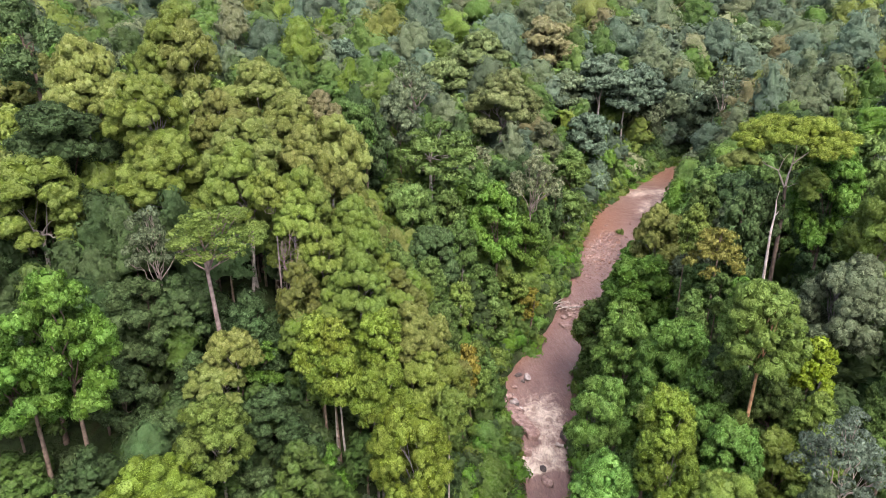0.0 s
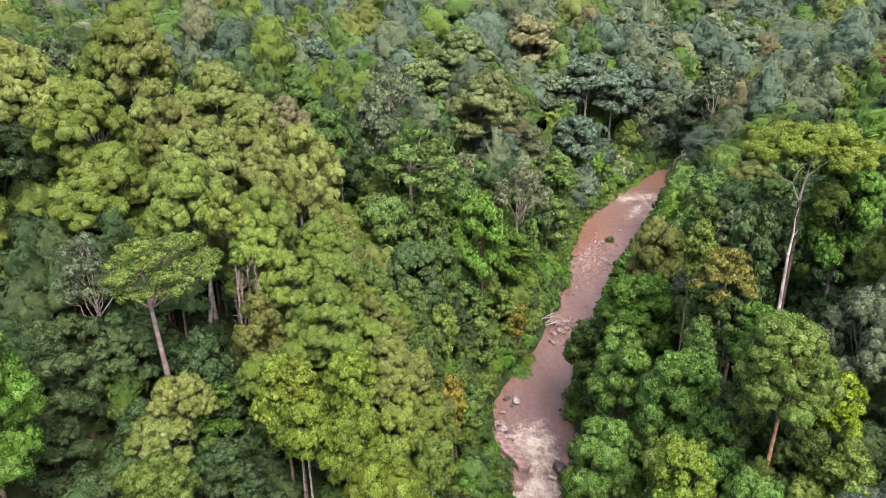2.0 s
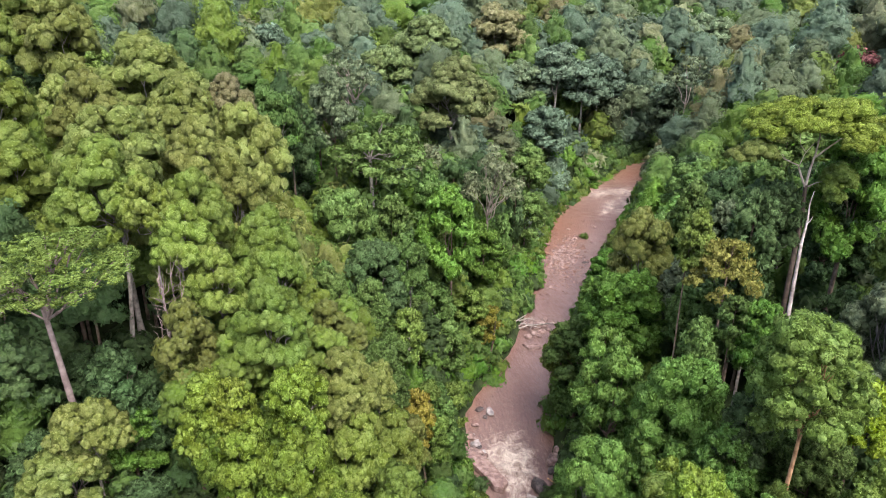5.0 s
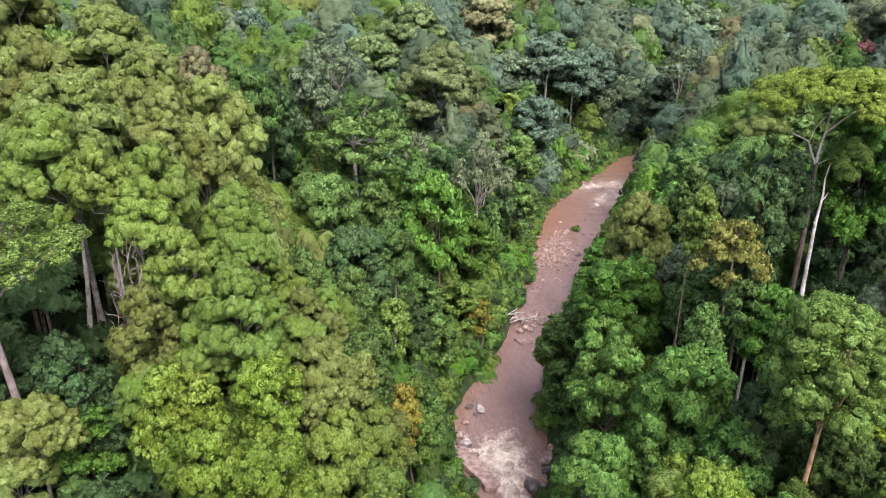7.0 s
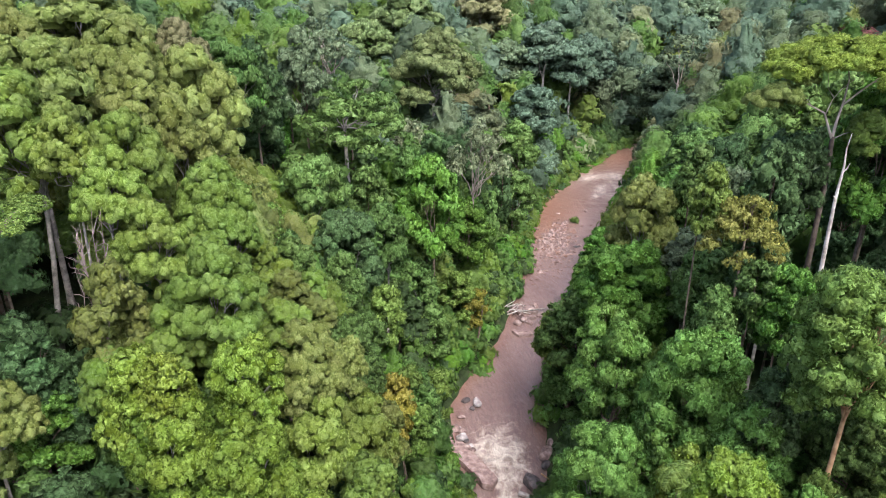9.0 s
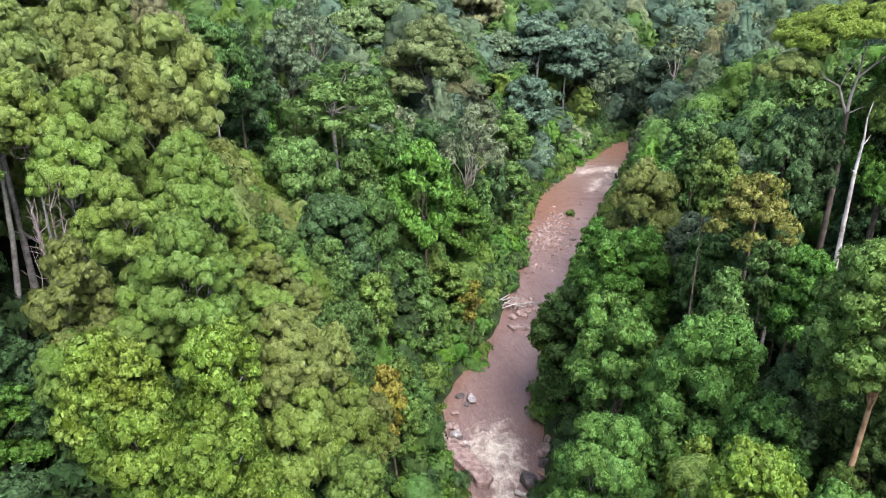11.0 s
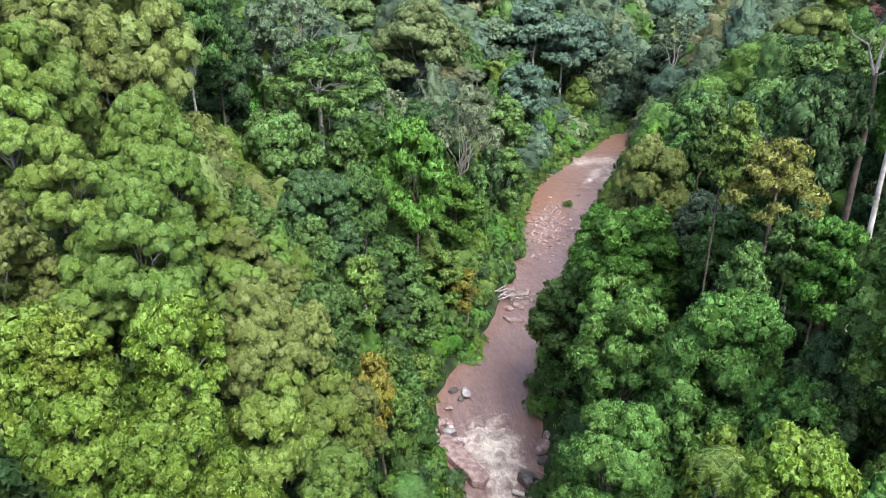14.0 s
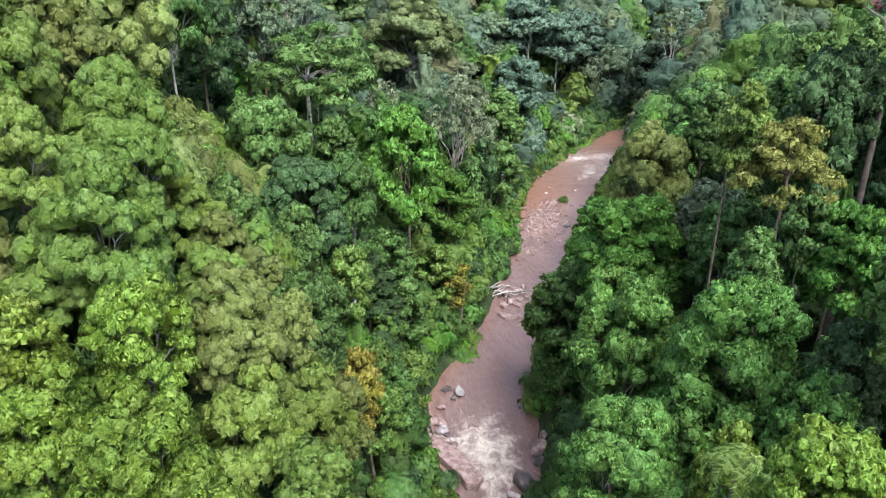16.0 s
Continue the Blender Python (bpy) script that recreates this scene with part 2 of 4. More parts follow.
def boughs_of(make, rng):
    """The leafy heads of one crown: place, radius, flatness."""
    H, out = TREE_H, []
    if make == "dome":
        out = [(*o[:4], rng.uniform(0.66, 0.84)) for o in spread(rng, 12, 3.3, lambda q, a: H - 1.35 - 4.0 * q ** 2.2 + rng.normal(0, 0.35), 1.65, gap=0.55)]
        for i in range(9):
            a, q = i * 0.7 + rng.uniform(-0.3, 0.3), rng.uniform(2.9, 3.8)
            out.append((q * math.cos(a), q * math.sin(a), H - rng.uniform(5.2, 8.0), rng.uniform(1.2, 1.7), 0.85))
    elif make == "billow":
        out = [(*o[:4], rng.uniform(0.66, 0.85)) for o in spread(rng, 13, 3.5, lambda q, a: H - 1.3 - 4.6 * q ** 2 + rng.normal(0, 0.5), 1.6, gap=0.56)]
        for i in range(9):
            a, q = i * 0.7 + rng.uniform(-0.3, 0.3), rng.uniform(2.8, 3.9)
            out.append((q * math.cos(a), q * math.sin(a), H - rng.uniform(5.8, 9.2), rng.uniform(1.1, 1.7), 0.85))
    elif make == "broad":
        out = [(*o[:4], rng.uniform(0.55, 0.85)) for o in spread(rng, 17, 3.7, lambda q, a: H - 1.3 - 5.4 * q ** 1.8 + rng.normal(0, 0.7), 1.35, gap=0.56)]
        for i in range(12):
            a, q = i * 0.52 + rng.uniform(-0.3, 0.3), rng.uniform(2.4, 4.0)
            out.append((q * math.cos(a), q * math.sin(a), H - rng.uniform(6.0, 10.5), rng.uniform(1.0, 1.6), 0.8))
    elif make == "ragged":
        for i in range(24):
            a, q, t = rng.uniform(0, 2 * math.pi), 3.8 * math.sqrt(rng.uniform(0, 1)), rng.uniform(0, 1)
            w = 1 - 0.75 * t ** 2
            out.append((q * w * math.cos(a), q * w * math.sin(a), H - 11 + 9.9 * t, rng.uniform(0.8, 1.5), 0.6))
    elif make == "tier":
        for x, y, z, R, f in spread(rng, 30, 4.3, lambda q, a: H - 0.7 - 4.4 * q ** 2 - 2.2 * rng.uniform(0, 1) ** 2, 1.15, gap=0.55):
            out.append((x, y, z, R, rng.uniform(0.24, 0.36)))
    elif make == "sparse":
        out = [(*o[:4], 0.6) for o in spread(rng, 24, 4.2, lambda q, a: H - 1.2 - 5.5 * q ** 1.5 - 3 * rng.uniform(0, 1), 1.0, gap=0.72)]
    elif make == "column":
        for i in range(26):
            t = i / 25
            a, q = i * 2.4, 1.4 + 1.6 * math.sin(t * 3.0) * rng.uniform(0.4, 1.1)
            out.append((q * math.cos(a), q * math.sin(a), 1.5 + 19 * t, rng.uniform(1.1, 1.7), 1.2))
    elif make == "flat":
        out = [(*o[:4], 0.42) for o in spread(rng, 15, 3.9, lambda q, a: H - 0.9 - 1.9 * q ** 2 + rng.normal(0, 0.25), 1.4)]
    elif make == "bush":
        out = [(*o[:4], 0.75) for o in spread(rng, 9, 3.6, lambda q, a: 3.5 - 2.8 * q ** 2, 1.6, gap=0.5)]
        out += [(*o[:4], 0.75) for o in spread(rng, 8, 4.0, lambda q, a: 1.1 + rng.uniform(-0.4, 0.6), 1.5, gap=0.5)]
    return out


def caps(centres, ways, radii, flat, k, rng):
    """Small rounded mounds, each facing its own way: places, faces and normals."""
    th = np.array([0.0, 0.85, 1.65])
    t = [(0, 0, 1.0)] + [(math.sin(a) * math.cos(2 * math.pi * (j + 0.5 * i) / k), math.sin(a) * math.sin(2 * math.pi * (j + 0.5 * i) / k), math.cos(a)) for i, a in enumerate(th[1:]) for j in range(k)]
    t = np.array(t)
    fs = [(0, 1 + j, 1 + (j + 1) % k) for j in range(k)]
    for j in range(k):
        a, b, c, d = 1 + j, 1 + k + j, 1 + k + (j + 1) % k, 1 + (j + 1) % k
        fs += [(a, b, c), (a, c, d)]
    w = unit(ways)
    u = unit(np.cross(w, rng.normal(size=w.shape)))
    x = np.cross(w, u)
    n = t[None, :, :1] * u[:, None] + t[None, :, 1:2] * x[:, None] + t[None, :, 2:] * w[:, None]
    swell = radii[:, None, None] * rng.uniform(0.88, 1.12, (len(w), len(t), 1))
    v = centres[:, None] + n * swell * np.array((1, 1, flat))
    f = np.array(fs)[None] + (np.arange(len(w)) * len(t))[:, None, None]
    return v.reshape(-1, 3), f.reshape(-1, 3), n.reshape(-1, 3)


def shell(boughs, heart, rng, k=24, rings=11):
    """One closed surface round a heap of boughs, with folds where they meet: places, faces and normals."""
    th = np.linspace(0.0, 2.15, rings)
    ph = np.linspace(0, 2 * math.pi, k, endpoint=False) + rng.uniform(0, 6)
    T, F = np.meshgrid(th, ph, indexing="ij")
    d = np.stack([np.sin(T) * np.cos(F), np.sin(T) * np.sin(F), np.cos(T)], -1)
    B = np.array(boughs, float)
    size = np.stack([B[:, 3], B[:, 3], B[:, 3] * B[:, 4]], 1)
    a = ((d[:, :, None] / size) ** 2).sum(-1)
    off = (heart - B[:, :3]) / size
    b = (d[:, :, None] / size * off).sum(-1)
    c = (off ** 2).sum(-1) - 0.74
    disc = b * b - a * c
    t = np.where(disc > 0, (-b + np.sqrt(np.maximum(disc, 0))) / a, 0).max(-1)
    t = np.maximum(t, 0.35 * t.max()) * (1 + rng.normal(0, 0.025, t.shape))
    t[0] = t[0].mean()
    v = heart + d * t[..., None]
    across, down = np.roll(v, -1, 1) - np.roll(v, 1, 1), np.gradient(v, axis=0)
    n = unit(np.cross(down, across))
    n[0] = (0, 0, 1)
    i = np.arange(rings * k).reshape(rings, k)
    j = np.roll(i, -1, 1)
    f = np.concatenate([np.stack([i[:-1], i[1:], j[1:]], -1).reshape(-1, 3), np.stack([i[:-1], j[1:], j[:-1]], -1).reshape(-1, 3)[k:]])
    return v.reshape(-1, 3), f, unit(0.65 * n + 0.35 * d).reshape(-1, 3)


def heap(boughs, kind, blade, rng, far=False):
    """Leaves over a heap of boughs, each a mound of small tufts, on a rounded core: places, faces and the way each bough swells."""
    share, n_tuft, down, uneven, stretch, larger, core, cover, tuft_core = TUFT[kind]
    s, whole = blade * larger, False
    if far:  # fewer, larger tufts
        whole = kind in ("dome", "billow", "broad", "ragged")
        s, cover = (0.8 * s, 1.05 * cover) if whole else (0.9 * s, cover)
        n_tuft, share, core = n_tuft // 2, share * 1.35, max(core, 0.84 if kind != "sparse" else 0)
    P, G, W, vs, fs, ns, o = [], [], [], [], [], [], 0
    heart = np.mean([b[:3] for b in boughs], 0) - (0, 0, 1.5)
    B = np.array(boughs, float)
    for own, (x, y, z, R, f) in enumerate(boughs):
        mid, size = np.array((x, y, z)), np.array((R, R, R * f))
        # tufts spread by the golden angle over the upper side
        i = (np.arange(n_tuft) + 0.5) / n_tuft
        up = 1 - i * (1 - down)
        ang = np.arange(n_tuft) * 2.39996 + rng.uniform(0, 6.28)
        q = np.sqrt(np.maximum(0, 1 - up ** 2))
        d = unit(np.stack([q * np.cos(ang), q * np.sin(ang), up], 1) + rng.normal(0, 0.16, (n_tuft, 3)))
        c = mid + d * size * rng.uniform(0.74, 0.94, (n_tuft, 1))
        r = R * share * rng.uniform(0.7, 1.3, n_tuft)
        # those buried in other boughs are left out
        deep = (((c[:, None] - B[None, :, :3]) / np.stack([B[:, 3], B[:, 3], B[:, 3] * B[:, 4]], 1)) ** 2).sum(2) < 0.5
        deep[:, own] = False
        free = ~deep.any(1)
        c, d, r = c[free], d[free], r[free]
        if not len(r):
            continue
        squash = np.array((1, 1, 0.4 + 0.6 * min(f, 1.0)))
        n = int(cover * 2.2 * math.pi * (r ** 2).sum() / (0.64 * stretch * s * s))
        k = rng.choice(len(r), size=n, p=r ** 2 / (r ** 2).sum())
        e = unit(rng.normal(size=(n, 3)) + 0.75 * d[k] + (0, 0, 0.2))
        p = c[k] + e * r[k, None] * squash * (1 + rng.normal(0, 0.1, (n, 1)))
        inside = (((p[:, None] - c[None]) ** 2).sum(2) < (0.72 * r[None]) ** 2).any(1)
        P.append(p[~inside]), G.append(e[~inside]), W.append(unit((p[~inside] - mid) / (R, R, R * max(f, 0.45))))
        if tuft_core and not far:
            tv, tf, tn = caps(c, d + (0, 0, 0.25), r * tuft_core, squash[2], 5, rng)
            tw = unit((tv - mid) / (R, R, R * max(f, 0.45)))
            vs.append(tv), fs.append(tf + o), ns.append(unit(0.6 * tn + 0.4 * tw))
            o += len(tv)
        if whole:
            continue
        bv, bf = mound(x, y, z, R * core, f, 6, rng, -0.8 if kind in ("column", "bush") else -0.3, 2)
        vs.append(bv), fs.append(bf + o), ns.append(unit(unit((bv - mid) / (1, 1, f * f)) + (1.6 * unit((bv - heart) * (1, 1, 0.8)) if far else 0)))
        o += len(bv)
    if whole:
        bv, bf, bn = shell(boughs, heart, rng, *((24, 11) if blade < 0.75 else (16, 8)))
        vs.append(bv), fs.append(bf), ns.append(bn)
    P, G, W = np.concatenate(P), np.concatenate(G), np.concatenate(W)
    hid = np.zeros(len(P), bool)
    for x, y, z, R, f in boughs:
        hid |= (((P - (x, y, z)) / (R, R, R * f)) ** 2).sum(1) < 0.68
    P, G, W = P[~hid], G[~hid], W[~hid]
    if far:
        uneven *= 0.6
        G = W = unit(0.25 * G + 0.6 * W + 0.8 * unit((P - heart) * (1, 1, 0.8)))
    swell = unit(0.5 * G + 0.5 * W + (0, 0, 0.12) + rng.normal(0, 0.35 * uneven, P.shape))
    v, f = leaf_blades(P, unit(0.7 * G + 0.3 * W + rng.normal(0, uneven, P.shape) * 0.8), s, rng, stretch)
    return np.concatenate([v, *vs]), np.concatenate([f, *(q + len(v) for q in fs)]), np.concatenate([np.repeat(swell, 3, 0), *ns])


def crown_arrays(make, seed, blade, massed=False):
    """Leaves and bough cores of one crown with blades of that size, the way they swell, and its boughs."""
    rng = np.random.default_rng(seed)
    boughs = boughs_of(make, rng)
    far = blade > (0.36 if massed else 0.5)
    if blade > 0.75:  # the small boughs run together
        boughs = [(x, y, z, R * 1.22, f) for x, y, z, R, f in boughs[::2] + boughs[1::4]]
    v, f, n = heap(boughs, make, blade, rng, far)
    return v, f, n, boughs, rng


FORK = {"dome": 14.5, "billow": 13, "broad": 12.5, "ragged": 17, "tier": 17, "sparse": 11.5, "column": 19, "flat": 14}


def build_make(make, seed, blade, leaf, bark):
    """Trunk, crown and limbs of one tree, as meshes."""
    v, f, n, boughs, rng = crown_arrays(make, seed, blade)
    crown = mesh_from("crown", v, f, leaf, True, n)
    if make == "bush":
        return [("crown", crown)]
    fork = FORK[make]
    lean = rng.normal(0, 0.4, 2)
    tp = [(0, 0, -6), (0, 0, 0), (lean[0] * 0.3, lean[1] * 0.3, 2), (lean[0], lean[1], fork * 0.55), (lean[0] * 1.4, lean[1] * 1.4, fork)]
    got = [("trunk", mesh_from("trunk", *tube(tp, [0.6, 0.46, 0.30, 0.23, 0.15], 8), bark, True)), ("crown", crown)]
    near = blade < 0.4
    for k in rng.permutation(len(boughs))[:(12 if make in ("sparse", "flat", "dome") else 8) if near else 4]:
        x, y, z, r, fl = boughs[k]
        z0 = fork - (0.3 if make == "broad" else rng.uniform(0, 2.0))
        if make in ("tier", "ragged", "column"):
            z0 = min(fork - 0.3, z - 0.5)
        end = np.array((x, y, z - 0.2 * r * fl))
        path = bend(rng, (lean[0] * 1.3, lean[1] * 1.3, z0), end, 5, 0.2)
        pieces = [tube(path, [0.10, 0.085, 0.07, 0.055, 0.04, 0.02], 5)]
        if near:
            for j in range(3):
                a = rng.uniform(0, 6.28)
                tip = end + r * np.array((0.8 * math.cos(a), 0.8 * math.sin(a), rng.uniform(0.0, 0.9) * fl))
                pieces.append(tube(bend(rng, path[3 + j % 2], tip, 3, 0.08), [0.05, 0.04, 0.03, 0.015], 4))
        got.append(("limb", mesh_from("limb", *joined(pieces), bark, True)))
    return got


BLADES = (0.125, 0.175, 0.245, 0.34, 0.48, 0.67, 0.95, 1.3)


def blade_for(x, y, top, r, fine=1.0):
    """Leaf clusters no finer than the eye could tell apart from the air above the river, for a crown of radius r."""
    away = math.sqrt((x - 4) ** 2 + (y - 36) ** 2 + (top - 52) ** 2)
    want = max(0.0036 * away, 0.125) * fine * CROWN_R / r
    return min(BLADES, key=lambda b: abs(math.log(b / want)))


BUILT, SHAPED = {}, {}
VARIANTS = {"dome": 3, "billow": 3, "broad": 3, "ragged": 3, "tier": 2, "sparse": 2, "column": 2, "flat": 1, "bush": 3}
BARK_OF = {"dome": "grey", "billow": "grey", "broad": "brown", "ragged": "brown", "tier": "grey", "sparse": "pale", "column": "brown", "flat": "grey", "bush": "brown"}
WORDS = {"olive": "olive-green", "lime": "light yellowish-green", "bright": "bright green", "fresh": "fresh lime-green", "vivid": "vivid yellow-lime", "mint": "fresh mid-green", "mid": "leafy green", "dark": "dark green",
         "leafy": "fresh olive-tinged green", "grey": "grey-green", "blue": "haze-tinted bluish-green", "silver": "silvery grey-green", "yellow": "yellow-tinged green", "orange": "orange-tinged", "gold": "yellowing", "pale": "pale olive-green", "ash": "ashy grey-green", "brown": "brownish olive", "red": "dull reddish"}
SHAPES = {"dome": "rainforest tree with a domed crown of small clumps", "billow": "rainforest tree with a billowing rounded crown", "broad": "broadleaf rainforest tree with a deep crown",
          "ragged": "rainforest tree with a ragged upright crown", "tier": "rainforest tree with feathery layered boughs", "sparse": "thin-leaved rainforest tree with bare limbs showing",
          "column": "tall trunk wrapped in hanging climbing vines", "flat": "emergent tree with a flat spreading crown", "bush": "leafy riverbank bush"}
pick_rng = np.random.default_rng(11)
PLANTED = []


def seat(make, r, height, squat=None):
    """How far a crown of radius r is stretched upwards, and the trunk under it, for a tree of that height."""
    k = r / CROWN_R
    full = 5.0 if make == "bush" else TREE_H
    crown_z = squat * k if squat else min(max(height / full, 0.95 * k), 1.3 * k)
    trunk_z = 1.0 if make == "bush" else (height - (TREE_H - FORK[make]) * crown_z) / FORK[make]
    return k, crown_z, max(trunk_z, 0.2), height - full * crown_z


def plant(make, x, y, top, r, colour="mid", bark=None, turn=None, squat=None):
    """Stands one tree on the ground with its top at a given height and a crown of a given radius."""
    variant, blade = int(pick_rng.integers(VARIANTS[make])), blade_for(x, y, top, r)
    key = (make, variant, blade, colour, bark)
    g = ground_z(x, y) - 0.1
    m = pose(x, y, g, 0, 0, pick_rng.uniform(0, 360) if turn is None else turn)
    if key in BUILT:
        ob = copy_thing(BUILT[key], m)
    else:
        shape = (make, variant, blade)
        if shape not in SHAPED:
            SHAPED[shape] = build_make(make, 100 * list(VARIANTS).index(make) + variant, blade, LEAF[colour], BARK["brown"])
        ob = new("bush" if make == "bush" else "tree")
        for name, me in SHAPED[shape]:
            me = me.copy()
            me.materials[0] = LEAF[colour] if name == "crown" else BARK[bark or BARK_OF[make]]
            part_mesh(name, me, ob)
        ob.matrix_basis = m
        tagged(ob, WORDS[colour] + " " + SHAPES[make], "bush" if make == "bush" else "tree", "riverbank bushes" if make == "bush" else "rainforest trees")
        BUILT[key] = ob
    k, crown_z, trunk_z, lift = seat(make, r, top - g, squat)
    for c in ob.children:
        trunk = c.name.startswith("trunk")
        c.matrix_basis = Matrix.Translation((0, 0, 0 if trunk else lift)) @ Matrix.Diagonal((k, k, trunk_z if trunk else crown_z, 1))
    PLANTED.append((x, y, r))
    return ob


class Joined:
    """Many trees in one mesh: what nobody could count."""

    def __init__(self):
        self.v, self.f, self.w, self.tone, self.slot, self.n, self.shapes, self.wood = [], [], [], [], [], 0, {}, {}

    def add(self, make, x, y, top, r, colour, rng, fine=1.0):
        blade = blade_for(x, y, top, r, 1.15 * fine)
        key = (make, int(rng.integers(3)), blade)
        if key not in self.shapes:
            v, f, w = crown_arrays(make, 900 + 10 * list(VARIANTS).index(make) + key[1], blade, True)[:3]
            if make != "bush":
                tv, tf = tube([(0, 0, -14), (0, 0, 4), (0, 0, FORK[make])], [0.5, 0.36, 0.2], 4)
                tf, tv = [t for a, b, c, d in tf for t in ((a, b, c), (a, c, d))], np.array(tv)
                v, f, w = np.concatenate([v, tv]), np.concatenate([f, np.array(tf) + len(v)]), np.concatenate([w, unit(tv * (1, 1, 0))])
            self.shapes[key] = v, f, w
            self.wood[key] = 16 if make != "bush" else 0
        v, f, w = self.shapes[key]
        g, a = ground_z(x, y), rng.uniform(0, 6.28)
        c, s, (k, crown_z, _, lift) = math.cos(a), math.sin(a), seat(make, r, top - g)
        self.v.append(np.stack([x + k * (c * v[:, 0] - s * v[:, 1]), y + k * (s * v[:, 0] + c * v[:, 1]), g + lift + crown_z * v[:, 2]], 1))
        self.w.append(unit(np.stack([c * w[:, 0] - s * w[:, 1], s * w[:, 0] + c * w[:, 1], w[:, 2] * k / crown_z], 1)))
        self.f.append(f + self.n)
        self.n += len(v)
        self.tone.append(np.full(len(v), rng.uniform(0, 1)))
        slots = np.full(len(f), list(FAR_LEAF).index(colour))
        if self.wood[key]:
            slots[-self.wood[key]:] = len(FAR_LEAF)
        self.slot.append(slots)

    def finish(self, name, label, category):
        mats = [*FAR_LEAF.values(), BARK["brown"]]
        me = mesh_from(name, np.concatenate(self.v), np.concatenate(self.f), mats[0], True, np.concatenate(self.w))
        for mat in mats[1:]:
            me.materials.append(mat)
        me.polygons.foreach_set("material_index", np.concatenate(self.slot).astype(np.int32))
        me.attributes.new("tree_tone", "FLOAT", "POINT").data.foreach_set("value", np.concatenate(self.tone).astype(np.float32))
        return tagged(new(name, me), label, category, kind="stuff")


# ---- ground and river ----
def soil_material():
    m, n, l, b = material("forest_floor", 0.95, 0.1)
    f = noise_node(n, l, 0.7, 6.0)
    l.new(ramp(n, l, f, [(0.3, (0.016, 0.02, 0.009)), (0.55, (0.028, 0.044, 0.014)), (0.75, (0.045, 0.04, 0.022))]), b.inputs["Base Color"])
    bump_node(n, l, b, noise_node(n, l, 3.0, 5.0), 0.8, 0.3)
    return m


def water_material():
    """Silty water: red-brown over the shallows, duller where it is deep, laced with foam where it breaks."""
    m, n, l, b = material("muddy_water", 0.12, 0.5)
    pos = n.new("ShaderNodeNewGeometry").outputs["Position"]
    flow = n.new("ShaderNodeMapping")
    flow.inputs["Rotation"].default_value = (0, 0, radians(24))
    flow.inputs["Scale"].default_value = (1.0, 0.26, 1.0)
    l.new(pos, flow.inputs["Vector"])

    def attribute(name):
        a = n.new("ShaderNodeAttribute")
        a.attribute_name = name
        return a.outputs["Fac"]

    def mixed(fac, one, two, blend="MIX"):
        x = n.new("ShaderNodeMix")
        x.data_type, x.blend_type = "RGBA", blend
        for k, v in ((0, fac), (6, one), (7, two)):
            if isinstance(v, (tuple, float)):
                x.inputs[k].default_value = (*v, 1) if isinstance(v, tuple) else v
            else:
                l.new(v, x.inputs[k])
        return x.outputs[2]

    streak = noise_node(n, l, 2.6, 8.0, flow.outputs[0], 0.7)
    streak.node.inputs["Distortion"].default_value = 0.6
    curl = noise_node(n, l, 0.8, 8.0, pos, 0.62)
    curl.node.inputs["Distortion"].default_value = 0.9
    cloud = ramp(n, l, noise_node(n, l, 0.22, 4.0, flow.outputs[0]), [(0.35, (0.112, 0.066, 0.054)), (0.65, (0.148, 0.096, 0.082))])
    silt = mixed(attribute("shallow"), cloud, (0.136, 0.067, 0.043))
    silt = mixed(1.0, silt, ramp(n, l, streak, [(0.3, (0.76, 0.74, 0.72)), (0.7, (1.26, 1.26, 1.27))]), "MULTIPLY")
    lace = math_node(n, l, "ADD", math_node(n, l, "MULTIPLY", math_node(n, l, "SUBTRACT", streak, 0.5), 0.55), math_node(n, l, "MULTIPLY", math_node(n, l, "SUBTRACT", curl, 0.5), 1.7))
    lace = math_node(n, l, "ADD", lace, attribute("white_water"))
    cover = ramp(n, l, lace, [(0.28, (0, 0, 0)), (0.6, (0.36, 0.36, 0.36)), (1.0, (0.95, 0.95, 0.95))])
    l.new(mixed(cover, silt, (0.50, 0.43, 0.35)), b.inputs["Base Color"])
    rough = math_node(n, l, "MULTIPLY_ADD", cover, 0.5)
    rough.node.inputs[2].default_value = 0.3
    l.new(rough, b.inputs["Roughness"])
    bump_node(n, l, b, noise_node(n, l, 2.4, 5.0, flow.outputs[0], 0.6), 1.0, 0.28)
    return m


def graded(lo, hi, step, reach):
    core = list(np.arange(lo, hi + 0.1, step))
    s, a, b = step, core[0], core[-1]
    while b < reach:
        s *= 1.35
        a, b = a - s, b + s
        core = [a] + core + [b]
    return np.array(core)


gx, gy = graded(-90, 210, 2.0, 3000), graded(0, 300, 2.0, 3000)
GX, GY = np.meshgrid(gx, gy)
GZ = np.stack([ground_at(GX[i], GY[i]) for i in range(len(gy))])
ids = np.arange(GX.size).reshape(GX.shape)
ground = new("ground", mesh_from("ground", np.stack([GX, GY, GZ], -1).reshape(-1, 3),
             np.stack([ids[:-1, :-1], ids[:-1, 1:], ids[1:, 1:], ids[1:, :-1]], -1).reshape(-1, 4), soil_material(), True))
tagged(ground, "dark leaf-littered rainforest floor on steep valley sides", "ground", kind="structure")


